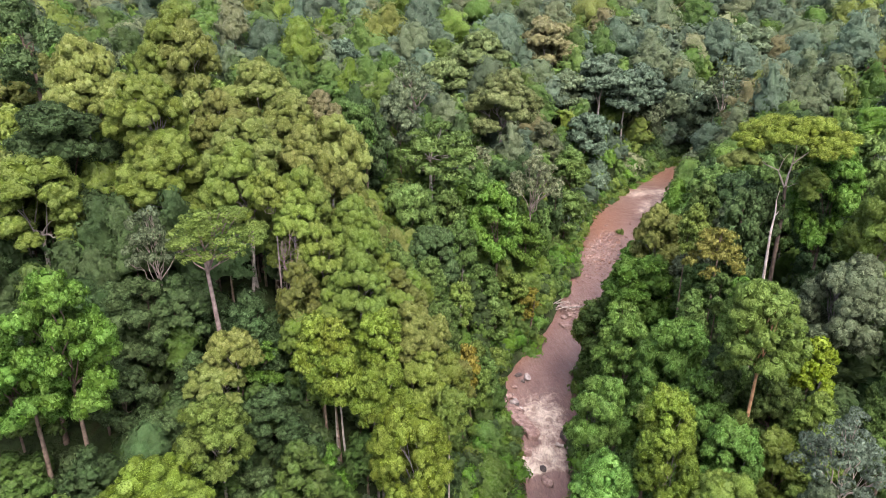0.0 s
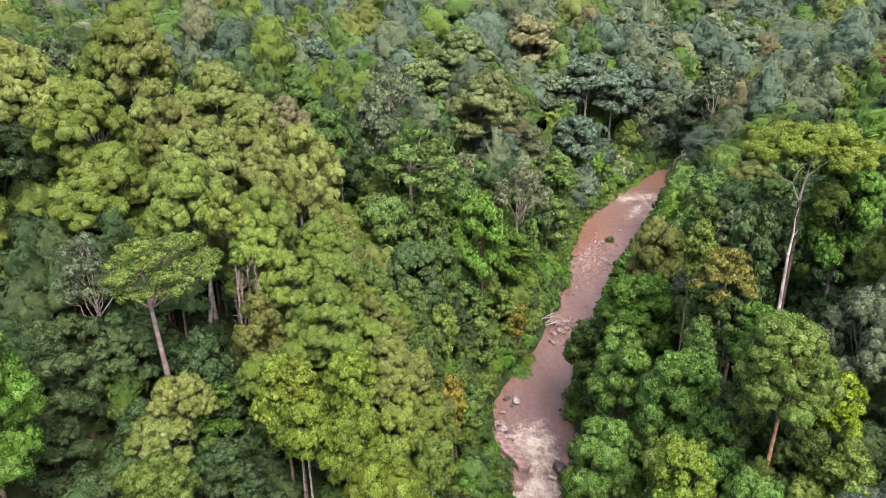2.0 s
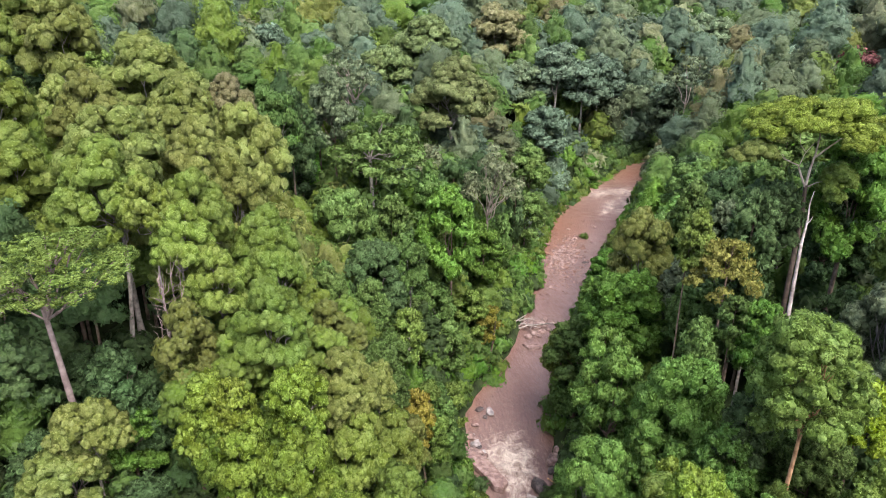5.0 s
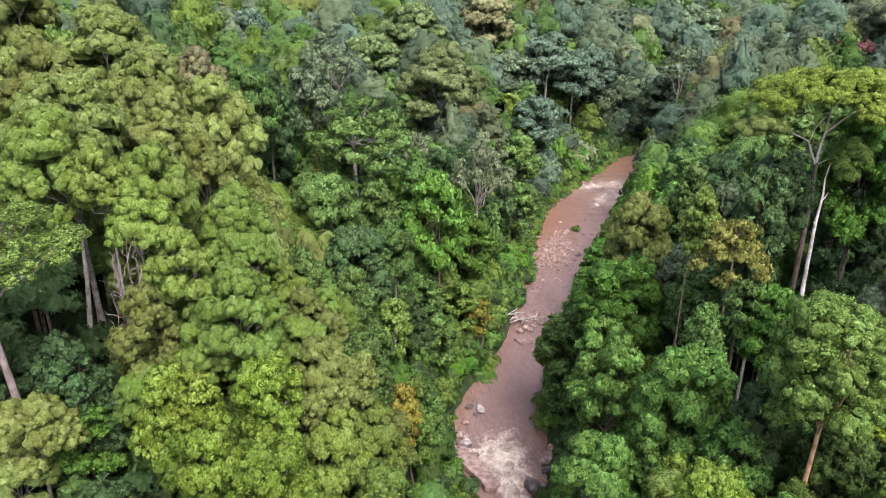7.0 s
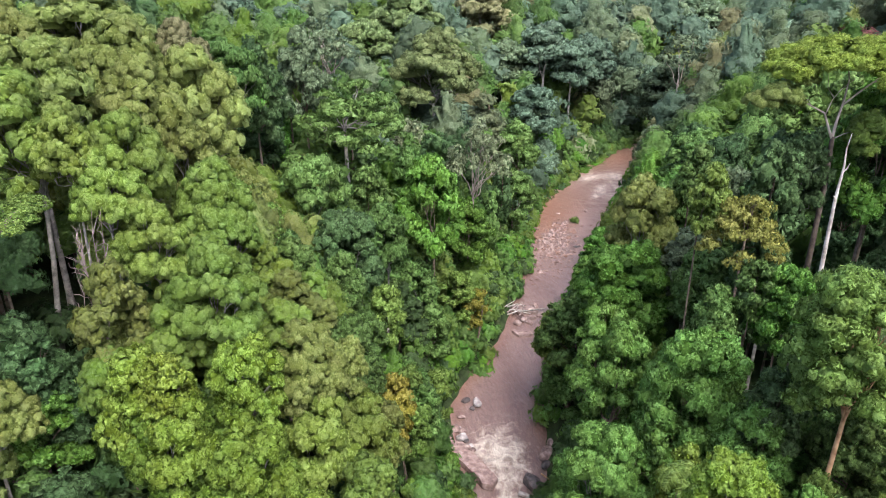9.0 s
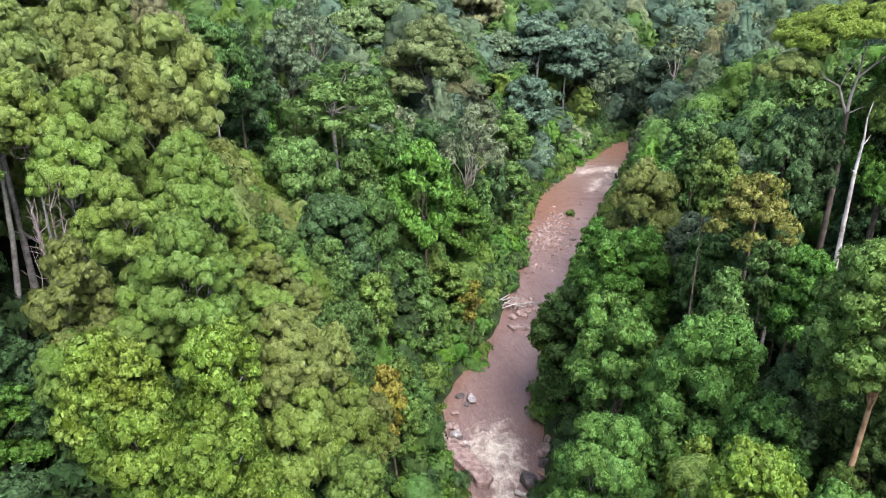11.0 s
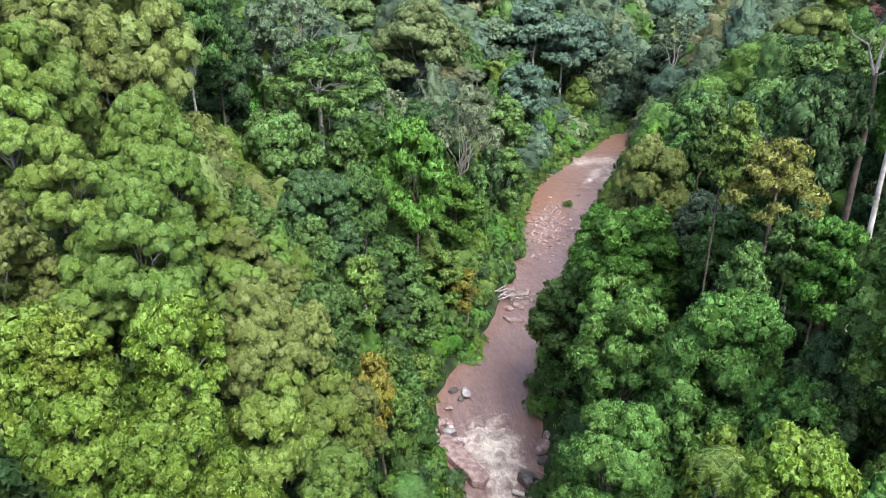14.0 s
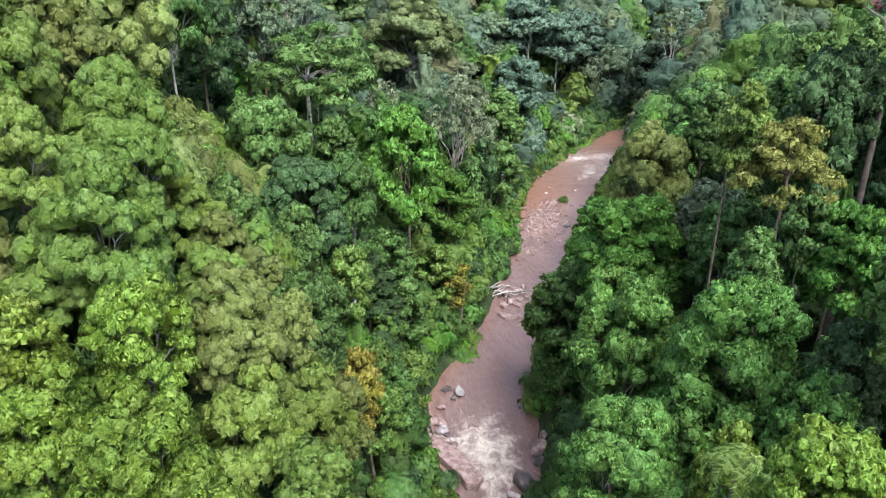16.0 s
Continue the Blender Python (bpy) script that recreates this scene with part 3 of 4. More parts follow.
def build_river():
    ys = np.concatenate([np.arange(-55, 60, 3.0), np.arange(60, 235, 0.45), np.arange(235, 298, 1.5)])
    us = np.linspace(-1, 1, 41)
    verts, white, depth = [], [], []
    for y in ys:
        xc, zc, hw = (float(v) for v in river_at(y))
        for u in us:
            x = xc + u * (hw + 1.6)
            # the boiling pool above the slab, the chute past it, the tumble down to its lip, then shoals and the long rapid
            lip = 86.8 + 0.28 * (x - 12) + 0.8 * noise.noise((x * 0.5, 3, 1))
            pool = 0.76 * math.exp(-((y - 101.5) / 6.2) ** 2) * math.exp(-((x - 17.0) / 4.2) ** 4)
            chute = 0.85 * math.exp(-((y - 96.0) / 2.6) ** 2) * math.exp(-((x - 17.2) / 2.4) ** 4)
            tumble = 0.84 * min(1.0, max(0.0, (y - lip) / 0.7)) * min(1.0, max(0.0, (95.4 - y) / 1.5)) * max(0.0, 1 - abs(u + 0.05) ** 4)
            shoal = 0.5 * math.exp(-((y - 197) / 11) ** 2) * max(0.0, min(1.0, 2 * u + 0.6)) + 0.16 * math.exp(-((y - 172) / 14) ** 2) * max(0.0, u) + 0.75 * math.exp(-((y - 127.6) / 1.1) ** 2) * max(0.0, u - 0.25)
            w = max(pool, chute, tumble, 0.58 * math.exp(-((y - 206) / 4.5) ** 2), shoal, 0.12 * math.exp(-((y - 109) / 6) ** 2))
            rough = 0.05 + 0.42 * w
            z = zc + rough * noise.noise((x * 0.8, y * 0.55, 0)) + 0.5 * rough * noise.noise((x * 2.1, y * 1.6, 5))
            verts.append((x, y, z))
            white.append(min(1.0, w * (0.85 + 0.6 * noise.noise((x * 0.45, y * 0.3, 9)))))
            edge = abs(u + 0.15 * noise.noise((x * 0.2, y * 0.12, 2)))
            bar = math.exp(-((y - 178) / 16) ** 2) * max(0.0, min(1.0, 0.55 - 1.3 * u))
            depth.append(min(1.0, max(0.0, 1.6 * (edge - 0.55)) + bar + 0.8 * math.exp(-((y - 222) / 9) ** 2)))
    k = len(us)
    i = np.arange(len(ys) * k).reshape(len(ys), k)
    me = mesh_from("water", verts, np.stack([i[:-1, :-1], i[:-1, 1:], i[1:, 1:], i[1:, :-1]], -1).reshape(-1, 4), water_material(), True)
    at = me.attributes.new("white_water", "FLOAT", "POINT")
    at.data.foreach_set("value", np.array(white, np.float32))
    at = me.attributes.new("shallow", "FLOAT", "POINT")
    at.data.foreach_set("value", np.array(depth, np.float32))
    return tagged(new("water", me), "muddy red-brown river with white rapids between wooded banks", "river", kind="structure")


build_river()

# ---- the trees that stand out ----
plant("dome", -26.8, 101.4, 59.6, 6.2, "olive")
plant("dome", -29.7, 93.0, 56.8, 4.5, "olive")
plant("dome", -21.5, 94.2, 56.7, 4.7, "olive")
plant("dome", -18.6, 103.6, 55.0, 3.3, "brown")
plant("dome", -15.1, 94.7, 53.1, 4.7, "olive")
plant("dome", -18.3, 88.3, 53.4, 4.1, "olive")
plant("dome", -24.6, 82.5, 55.8, 4.6, "olive")
plant("dome", -24.3, 78.4, 53.3, 4.1, "lime")
plant("dome", -17.0, 79.7, 50.3, 3.4, "lime")
plant("dome", -19.8, 76.1, 50.9, 2.3, "lime")
plant("billow", -15.1, 87.7, 48.5, 3.0, "olive")
plant("dome", -17.3, 76.0, 48.8, 2.9, "lime")
plant("dome", -11.3, 80.9, 46.6, 3.5, "lime")
plant("dome", -10.4, 79.8, 43.8, 3.0, "lime")
plant("dome", -14.4, 74.8, 45.2, 2.8, "lime")
plant("dome", -9.6, 71.7, 43.2, 3.3, "lime")
plant("billow", -17.3, 71.8, 37.7, 1.9, "olive")
plant("billow", -7.0, 67.0, 38.4, 2.5, "fresh")
plant("dome", -3.8, 71.9, 36.2, 3.1, "olive")
plant("broad", -13.3, 66.0, 38.4, 3.1, "yellow")
plant("broad", -21.2, 67.7, 34.5, 2.9, "bright")
plant("billow", -12.1, 65.5, 35.6, 3.2, "fresh")
plant("billow", -6.8, 63.9, 34.0, 3.0, "fresh")
plant("billow", -3.1, 69.8, 31.5, 3.4, "lime")
plant("billow", 0.0, 71.7, 29.8, 3.1, "lime")
plant("dome", -22.5, 64.5, 37.4, 3.0, "olive")
plant("dome", -24.4, 63.6, 34.4, 3.6, "olive")
plant("broad", -21.4, 68.8, 39.3, 2.7, "dark")
plant("billow", -6.5, 110.1, 39.5, 4.7, "mid")
plant("tier", -2.4, 129.8, 45.2, 7.8, "mid")
plant("billow", -0.7, 190.3, 48.7, 7.3, "pale")
plant("dome", 8.7, 204.6, 54.5, 10.3, "pale")
plant("dome", 13.5, 176.0, 47.5, 9.4, "pale")
plant("sparse", 18.4, 142.7, 38.6, 6.2, "ash")
plant("sparse", 6.9, 152.5, 36.2, 3.6, "ash")
plant("broad", 8.9, 119.1, 36.6, 4.9, "bright")
plant("billow", -1.7, 101.0, 35.0, 4.7, "dark")
plant("billow", 1.9, 104.4, 33.9, 3.3, "mid")
plant("broad", 15.8, 135.2, 24.2, 4.8, "bright")
plant("broad", -6.7, 92.3, 34.7, 3.6, "mid")
plant("ragged", 2.6, 111.5, 21.3, 3.9, "mid")
plant("broad", 8.1, 114.3, 15.3, 3.6, "mid")
plant("ragged", 16.2, 123.2, 13.6, 3.3, "orange")
plant("broad", -9.4, 135.6, 50.4, 4.5, "grey")
plant("billow", -15.4, 114.6, 51.5, 3.7, "mid")
plant("broad", -15.1, 135.4, 40.3, 3.5, "bright")
plant("billow", 40.4, 200.8, 31.5, 6.6, "blue")
plant("broad", 30.8, 170.6, 28.8, 5.5, "mid")
plant("billow", 47.6, 225.9, 44.6, 7.9, "blue")
plant("billow", 63.4, 233.8, 40.5, 7.9, "blue")
plant("tier", 34.2, 82.1, 42.8, 3.7, "gold", "brown")
plant("billow", 30.0, 97.4, 31.8, 5.4, "bright")
plant("billow", 34.2, 105.7, 36.5, 4.3, "olive")
plant("broad", 26.9, 105.8, 20.8, 4.6, "mid")
plant("broad", 24.4, 82.3, 30.0, 4.5, "mint")
plant("broad", 27.9, 73.6, 34.5, 5.1, "mint")
plant("broad", 36.4, 77.5, 37.9, 2.9, "bright")
plant("broad", 30.8, 78.3, 35.4, 2.3, "mid")
plant("billow", 17.9, 66.9, 29.7, 3.9, "mint")
plant("billow", 21.4, 55.6, 36.3, 2.6, "fresh")
plant("broad", 25.6, 72.1, 26.9, 4.1, "mint")
plant("column", 37.9, 85.1, 46.0, 3.5, "dark")
plant("billow", 120.2, 283.0, 39.4, 11.3, "grey")
plant("sparse", 102.4, 263.4, 35.1, 8.3, "silver")
plant("broad", 68.6, 186.8, 24.6, 6.0, "grey")
plant("billow", 50.2, 128.4, 36.8, 4.7, "mid")
plant("broad", -35.5, 56.6, 47.4, 4.8, "bright")
plant("broad", -39.5, 56.0, 43.0, 5.0, "bright")
plant("dome", -25.7, 48.3, 32.6, 5.2, "fresh")
plant("billow", -22.3, 56.2, 34.0, 3.8, "leafy")
plant("broad", -33.6, 68.0, 41.2, 4.9, "dark")
plant("sparse", -31.9, 71.0, 50.0, 3.5, "grey")
plant("billow", -46.5, 74.4, 53.3, 5.7, "lime")
plant("broad", -45.3, 80.7, 58.1, 6.6, "dark")
plant("dome", -36.1, 83.8, 61.0, 5.4, "lime")
plant("dome", -45.9, 89.9, 63.6, 5.2, "olive")
plant("ragged", -56.7, 97.9, 68.7, 6.6, "dark")
plant("dome", -41.7, 110.2, 65.9, 5.6, "lime")
plant("dome", -34.1, 81.4, 53.8, 5.7, "lime")
plant("ragged", -22.9, 67.2, 34.0, 2.6, "mid")
plant("broad", -14.2, 63.0, 24.5, 4.5, "bright")
plant("billow", -3.1, 58.5, 32.3, 4.6, "fresh")
plant("sparse", 34.1, 48.9, 40.5, 3.8, "silver")
plant("broad", 40.7, 66.6, 35.6, 2.5, "vivid")
plant("billow", 44.3, 70.2, 43.4, 5.2, "grey")
plant("broad", 50.5, 75.3, 51.2, 5.5, "lime")
plant("broad", 50.4, 88.6, 51.9, 4.9, "bright")
plant("broad", 65.1, 107.2, 48.0, 4.6, "mid")
plant("billow", 22.0, 55.3, 33.0, 3.6, "fresh")
plant("billow", 25.8, 51.5, 30.4, 3.4, "lime")
plant("billow", 16.0, 56.2, 28.4, 3.5, "mint")
plant("broad", 33.8, 57.4, 30.3, 3.2, "lime")
plant("broad", -11.8, 65.3, 38.3, 2.0, "yellow")
plant("billow", -10.9, 64.2, 35.4, 2.6, "fresh")
plant("billow", -7.4, 63.8, 32.8, 2.6, "fresh")
plant("billow", 0.9, 76.4, 26.9, 2.9, "olive")
plant("billow", 0.7, 65.4, 29.6, 2.3, "lime")
plant("broad", 30.6, 67.1, 34.4, 2.4, "dark")
plant("broad", 28.9, 66.3, 31.7, 3.2, "mint")
plant("broad", 35.9, 75.2, 37.5, 2.5, "bright")
plant("ragged", 30.6, 77.1, 35.3, 2.1, "mid")
plant("broad", 23.5, 65.7, 28.7, 1.7, "yellow")
plant("sparse", -23.5, 67.7, 51.3, 5.8, "leafy", bark="ashen", squat=0.62)
plant("billow", 32.2, 62.8, 44.2, 4.7, "leafy", bark="ginger", squat=1.15)
plant("broad", 36.5, 58, 33, 3.6, "leafy")
plant("billow", 29, 57.5, 31, 3.2, "mint")
plant("billow", 122, 201, 46.5, 6.4, "red")
plant("broad", 2.6, 84.5, 23.6, 2.5, "orange")
plant("broad", 4.3, 88, 18.8, 2.8, "leafy")
plant("broad", 5.8, 94, 15.8, 2.8, "mid")
plant("ragged", 4.5, 92, 20, 2.6, "leafy")
plant("column", 24.5, 151, 27, 2.4, "dark")
plant("column", 20.5, 140, 24, 2.3, "mid")
# bluish and grey leaves on these far trees stand in for haze
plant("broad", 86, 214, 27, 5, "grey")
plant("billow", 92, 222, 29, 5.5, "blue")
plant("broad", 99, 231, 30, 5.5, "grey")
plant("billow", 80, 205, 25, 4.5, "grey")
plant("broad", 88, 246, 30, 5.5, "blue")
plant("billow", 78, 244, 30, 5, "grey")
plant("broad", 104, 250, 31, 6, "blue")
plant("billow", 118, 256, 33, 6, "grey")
plant("billow", 41, 87.5, 47, 3.4, "dark")
plant("broad", 51.5, 90, 48, 4.6, "dark")
plant("broad", -7.7, 93.4, 34.6, 2.6, "mid")
plant("broad", -2.4, 95.8, 32.1, 2.3, "mid")
plant("broad", 2.1, 96.3, 27.6, 2.5, "leafy")
plant("billow", 7.1, 116.8, 21.5, 3.1, "mid")
plant("broad", 13.2, 123.7, 16.2, 3.4, "leafy")
plant("broad", -13.7, 120.8, 49.4, 4.0, "dark")
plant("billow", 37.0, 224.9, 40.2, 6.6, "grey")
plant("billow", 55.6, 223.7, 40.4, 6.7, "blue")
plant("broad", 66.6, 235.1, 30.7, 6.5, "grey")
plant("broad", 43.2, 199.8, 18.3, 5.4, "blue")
plant("broad", 27.9, 156.9, 21.8, 4.4, "mid")
plant("billow", 72.4, 193.6, 24.9, 6.0, "brown")
plant("broad", 41.1, 108.1, 39.5, 3.3, "mid")
plant("broad", 31.8, 84.5, 44.4, 2.2, "leafy")
plant("broad", 33.8, 77.9, 37.8, 2.0, "mid")
plant("broad", 30.5, 72.1, 28.4, 2.3, "mid")
plant("broad", 27.4, 104.4, 13.4, 4.5, "mid")
plant("billow", -1.2, 74.5, 33.6, 2.0, "olive")
plant("broad", 4.3, 97.7, 17.2, 3.0, "mid")
plant("sparse", -8.9, 170.5, 52.8, 6.4, "grey")
plant("broad", -27.7, 187.6, 53.2, 6.9, "blue")
plant("billow", 32.9, 245.1, 54.0, 9.1, "brown")
plant("billow", 68.1, 286.0, 52.2, 9.1, "grey")
plant("billow", 118.2, 290.3, 48.8, 11.6, "grey")
plant("broad", 100.2, 197.2, 45.8, 7.6, "blue")
plant("broad", 86.4, 231.6, 32.9, 8.6, "grey")
plant("dome", -38.9, 108.0, 64.4, 4.6, "olive")
# these twelve have dark leaves that stand in for the shaded gaps between crowns
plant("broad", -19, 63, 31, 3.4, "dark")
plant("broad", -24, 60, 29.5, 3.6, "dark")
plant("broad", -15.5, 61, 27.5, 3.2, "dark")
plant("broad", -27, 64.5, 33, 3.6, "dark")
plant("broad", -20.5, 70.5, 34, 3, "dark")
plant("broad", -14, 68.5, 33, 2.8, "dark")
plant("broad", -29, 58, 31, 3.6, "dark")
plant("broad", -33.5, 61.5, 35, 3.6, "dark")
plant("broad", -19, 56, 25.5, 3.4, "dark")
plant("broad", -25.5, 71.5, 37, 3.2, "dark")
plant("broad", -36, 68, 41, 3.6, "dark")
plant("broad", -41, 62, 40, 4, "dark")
plant("broad", 37, 68, 29, 3.6, "mid")
plant("broad", 41, 60.5, 31, 3.6, "dark")
plant("broad", 27, 64, 25, 3.4, "mid")
plant("broad", -11.5, 98, 38, 3.4, "leafy")
plant("billow", -13.5, 104, 38.5, 3.8, "olive")
plant("broad", -9.5, 102, 33, 3.4, "mid")
plant("bush", 46.3, 175.9, 5.5, 1.1, "leafy")
plant("broad", 26, 92, 27, 3.6, "mint")
plant("broad", 25.2, 108.5, 17, 3.2, "leafy")
plant("broad", 22.6, 61.5, 27.2, 3.0, "mid")
plant("broad", 33.5, 71, 31, 3.2, "mid")
plant("broad", 31.5, 61, 28.5, 3.2, "leafy")
plant("broad", 36, 65, 33, 3.2, "mid")

plant("sparse", 85.5, 219, 46, 8, "grey", bark="pale")


# ---- the forest between them ----
fill_rng = np.random.default_rng(5)
PLANTED.append((91.5, 200, 6))  # room for a dead tree


def crowded(x, y, r, share):
    P = np.array(PLANTED)
    return bool((np.hypot(P[:, 0] - x, P[:, 1] - y) < share * (P[:, 2] + r)).any())


def choose(options):
    names, weights = zip(*options)
    return names[fill_rng.choice(len(names), p=np.array(weights) / sum(weights))]


def kind_for(d, y, x=0):
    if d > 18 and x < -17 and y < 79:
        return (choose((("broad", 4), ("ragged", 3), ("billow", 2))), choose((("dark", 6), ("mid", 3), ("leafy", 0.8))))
    if d > 18 and 64 < y < 112:
        return (choose((("dome", 5), ("billow", 4), ("broad", 2), ("sparse", 1))), choose((("olive", 5), ("lime", 5), ("mid", 2), ("grey", 1))))
    # past here the mix leans bluish and grey in place of aerial haze
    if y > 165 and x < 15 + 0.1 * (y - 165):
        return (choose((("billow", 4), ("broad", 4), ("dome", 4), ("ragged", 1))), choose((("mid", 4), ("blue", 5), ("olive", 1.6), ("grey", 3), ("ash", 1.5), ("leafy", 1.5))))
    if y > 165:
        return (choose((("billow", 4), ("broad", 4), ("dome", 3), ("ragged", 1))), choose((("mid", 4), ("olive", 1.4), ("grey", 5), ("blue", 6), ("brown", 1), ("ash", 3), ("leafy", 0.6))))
    if d < 0 and y < 135:
        return (choose((("broad", 5), ("billow", 4), ("ragged", 1.5), ("column", 0.8))), choose((("mid", 4), ("mint", 3), ("bright", 1.5), ("leafy", 3), ("olive", 0.7), ("grey", 1))) if d > -21 else choose((("dark", 6), ("mid", 3), ("grey", 1))))
    return (choose((("broad", 5), ("billow", 3), ("ragged", 3), ("column", 1.2), ("tier", 0.6))), choose((("mid", 5), ("dark", 4), ("bright", 1), ("leafy", 2.5), ("olive", 0.8), ("grey", 1))))


def places(y0, y1, step):
    """Uneven places over the part of the valley that opens ahead."""
    for y in np.arange(y0, y1, step):
        reach = 0.68 * (y - 15) + 14
        for x in np.arange(-reach, reach + 0.14 * y, step):
            yield x + fill_rng.uniform(-0.5, 0.5) * step, y + fill_rng.uniform(-0.5, 0.5) * step


def fill_forest(y0, y1, step, rlo, rhi, share, joined_in=None, fine=1.0, low=1.0, limit=9999, young=False):
    for px, py in places(y0, y1, step):
        r = fill_rng.uniform(rlo, rhi)
        d, level, half = (float(v) for v in bank_distance(px, py))
        out = abs(d) - half
        if out < (0.95 if d < 0 and py > 140 else 0.6) * r or crowded(px, py, r, share):
            continue
        tall = min(21.0 if py < 170 else 25.0, 8 + 0.95 * out) * (fill_rng.uniform(0.8, 1.08) if py < 170 else fill_rng.uniform(0.75, 1.2)) * low
        if abs(px - 116 - 0.66 * (py - 190)) < 10 and 150 < py < 196:  # a dip in the canopy
            tall *= 0.55
        make, colour = kind_for(d, py, px)
        if young:
            # near colours lean dark for shade in the gaps, far ones bluish for haze
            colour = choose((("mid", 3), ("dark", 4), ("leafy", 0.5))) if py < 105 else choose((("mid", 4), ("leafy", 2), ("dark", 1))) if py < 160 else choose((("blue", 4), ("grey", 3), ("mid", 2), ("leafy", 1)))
        top = ground_z(px, py) + tall
        if joined_in is None and len(PLANTED) < limit:
            plant(make, px, py, top, r, colour)
        elif joined_in is not None:
            joined_in.add(make, px, py, top, r, colour, fill_rng, fine if out > 16 or not young else 0.4 * fine)
            PLANTED.append((px, py, r))


fill_forest(42, 150, 6.0, 3.0, 4.8, 0.70, limit=290)
wood = Joined()
fill_forest(42, 130, 5.0, 2.4, 3.8, 0.66, wood, 1.3, 0.75)
# the second storey of the west ridge
for px, py in ((x, y) for y in np.arange(54, 114, 3.3) for x in np.arange(-62, 4, 3.3)):
    px, py = px + fill_rng.uniform(-1.3, 1.3), py + fill_rng.uniform(-1.3, 1.3)
    d, level, half = (float(v) for v in bank_distance(px, py))
    r = fill_rng.uniform(2.2, 3.2)
    # where the gaps are in shade, that darkness is put into the leaf colour
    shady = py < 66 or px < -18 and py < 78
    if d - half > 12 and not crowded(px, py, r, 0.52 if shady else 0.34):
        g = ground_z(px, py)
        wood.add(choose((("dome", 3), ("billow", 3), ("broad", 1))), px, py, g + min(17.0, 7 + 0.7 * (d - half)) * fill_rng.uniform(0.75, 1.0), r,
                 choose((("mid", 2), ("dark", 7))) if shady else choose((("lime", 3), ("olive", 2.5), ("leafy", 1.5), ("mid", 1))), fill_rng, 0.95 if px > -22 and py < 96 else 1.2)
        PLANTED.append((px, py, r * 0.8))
fill_forest(120, 180, 6.0, 3.6, 5.6, 0.64, wood, 0.85)
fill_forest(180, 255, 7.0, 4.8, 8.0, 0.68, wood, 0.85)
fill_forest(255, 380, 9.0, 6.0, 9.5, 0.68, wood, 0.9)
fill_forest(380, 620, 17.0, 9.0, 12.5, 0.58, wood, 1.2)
# the green wall of vines and saplings that falls to the water
for px, py in ((x, y) for y in np.arange(80, 226, 4.2) for x in np.arange(-26, 20, 4.2)):
    xc, zc, hw = (float(v) for v in river_at(py))
    px, py = xc + px + fill_rng.uniform(-1.5, 1.5), py + fill_rng.uniform(-1.5, 1.5)
    d, level, half = (float(v) for v in bank_distance(px, py))
    out = abs(d) - half
    open_bank = 4.5 if 93 < py < 119 or d < 0 and 164 < py < 206 else 3.5 if d > 0 and 125 < py < 143 else 1.5
    if out > open_bank and not (d > 0 and py < 92):
        wood.add(choose((("column", 3), ("broad", 2), ("ragged", 2))), px, py, ground_z(px, py) + min(14.0, 4.5 + 0.75 * out) * fill_rng.uniform(0.75, 1.1), fill_rng.uniform(1.8, 2.9),
                 choose((("mid", 4), ("leafy", 2), ("bright", 1.2), ("mint", 2 if d < 0 else 0.3), ("dark", 5 if d > 0 and py < 128 else 1 if d > 0 else 0.2))), fill_rng, 0.85 if py < 130 else 1.1)
PLANTED[:] = [(0, 0, 1)]
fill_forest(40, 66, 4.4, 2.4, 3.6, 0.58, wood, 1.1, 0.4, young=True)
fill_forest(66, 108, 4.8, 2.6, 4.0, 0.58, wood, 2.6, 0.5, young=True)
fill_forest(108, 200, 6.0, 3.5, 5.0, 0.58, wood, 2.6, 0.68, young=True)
fill_forest(190, 380, 7.5, 4.5, 6.5, 0.56, wood, 1.9, 0.72)
# the valley goes on behind the place where the eye starts
for px, py in ((x, y) for y in np.arange(-62, 34, 9.0) for x in np.arange(-75, 80, 9.0)):
    px, py = px + fill_rng.uniform(-3, 3), py + fill_rng.uniform(-3, 3)
    d, level, half = (float(v) for v in bank_distance(px, py))
    if abs(d) - half > 4:
        wood.add(choose((("broad", 3), ("billow", 3))), px, py, ground_z(px, py) + min(17.0, 7 + 0.6 * (abs(d) - half)), fill_rng.uniform(4.0, 5.5), choose((("mid", 4), ("leafy", 2), ("dark", 2), ("olive", 1))), fill_rng, 6)
wood.finish("far_forest", "mixed green rainforest canopy covering the valley sides and hills", "forest")

# bushes and young growth on the banks and under the canopy
under = Joined()
for y in np.arange(70, 262, 1.9):
    xc, zc, hw = (float(v) for v in river_at(y))
    for side in (-1, 1):
        for k in range(3 if side < 0 and y < 130 else 2):
            x = xc + side * (hw + 0.5 + 2.6 * k + fill_rng.uniform(-0.4, 1.2))
            py = y + fill_rng.uniform(-1, 1)
            if side < 0 and 95 < py < (118, 107, 100)[k] or side < 0 and k == 0 and 126 < py < 142 or side > 0 and 93 < py < 105 or side > 0 and k == 0 and 165 < py < 202:
                continue
            under.add("bush", x, py, ground_z(x, py) + fill_rng.uniform(1.6, 3.4) + k * 1.2, fill_rng.uniform(1.4, 2.6), choose((("bright", 2), ("mid", 4), ("leafy", 2), ("mint", 3 if side > 0 else 1), ("dark", 1.5))), fill_rng, 1.2)
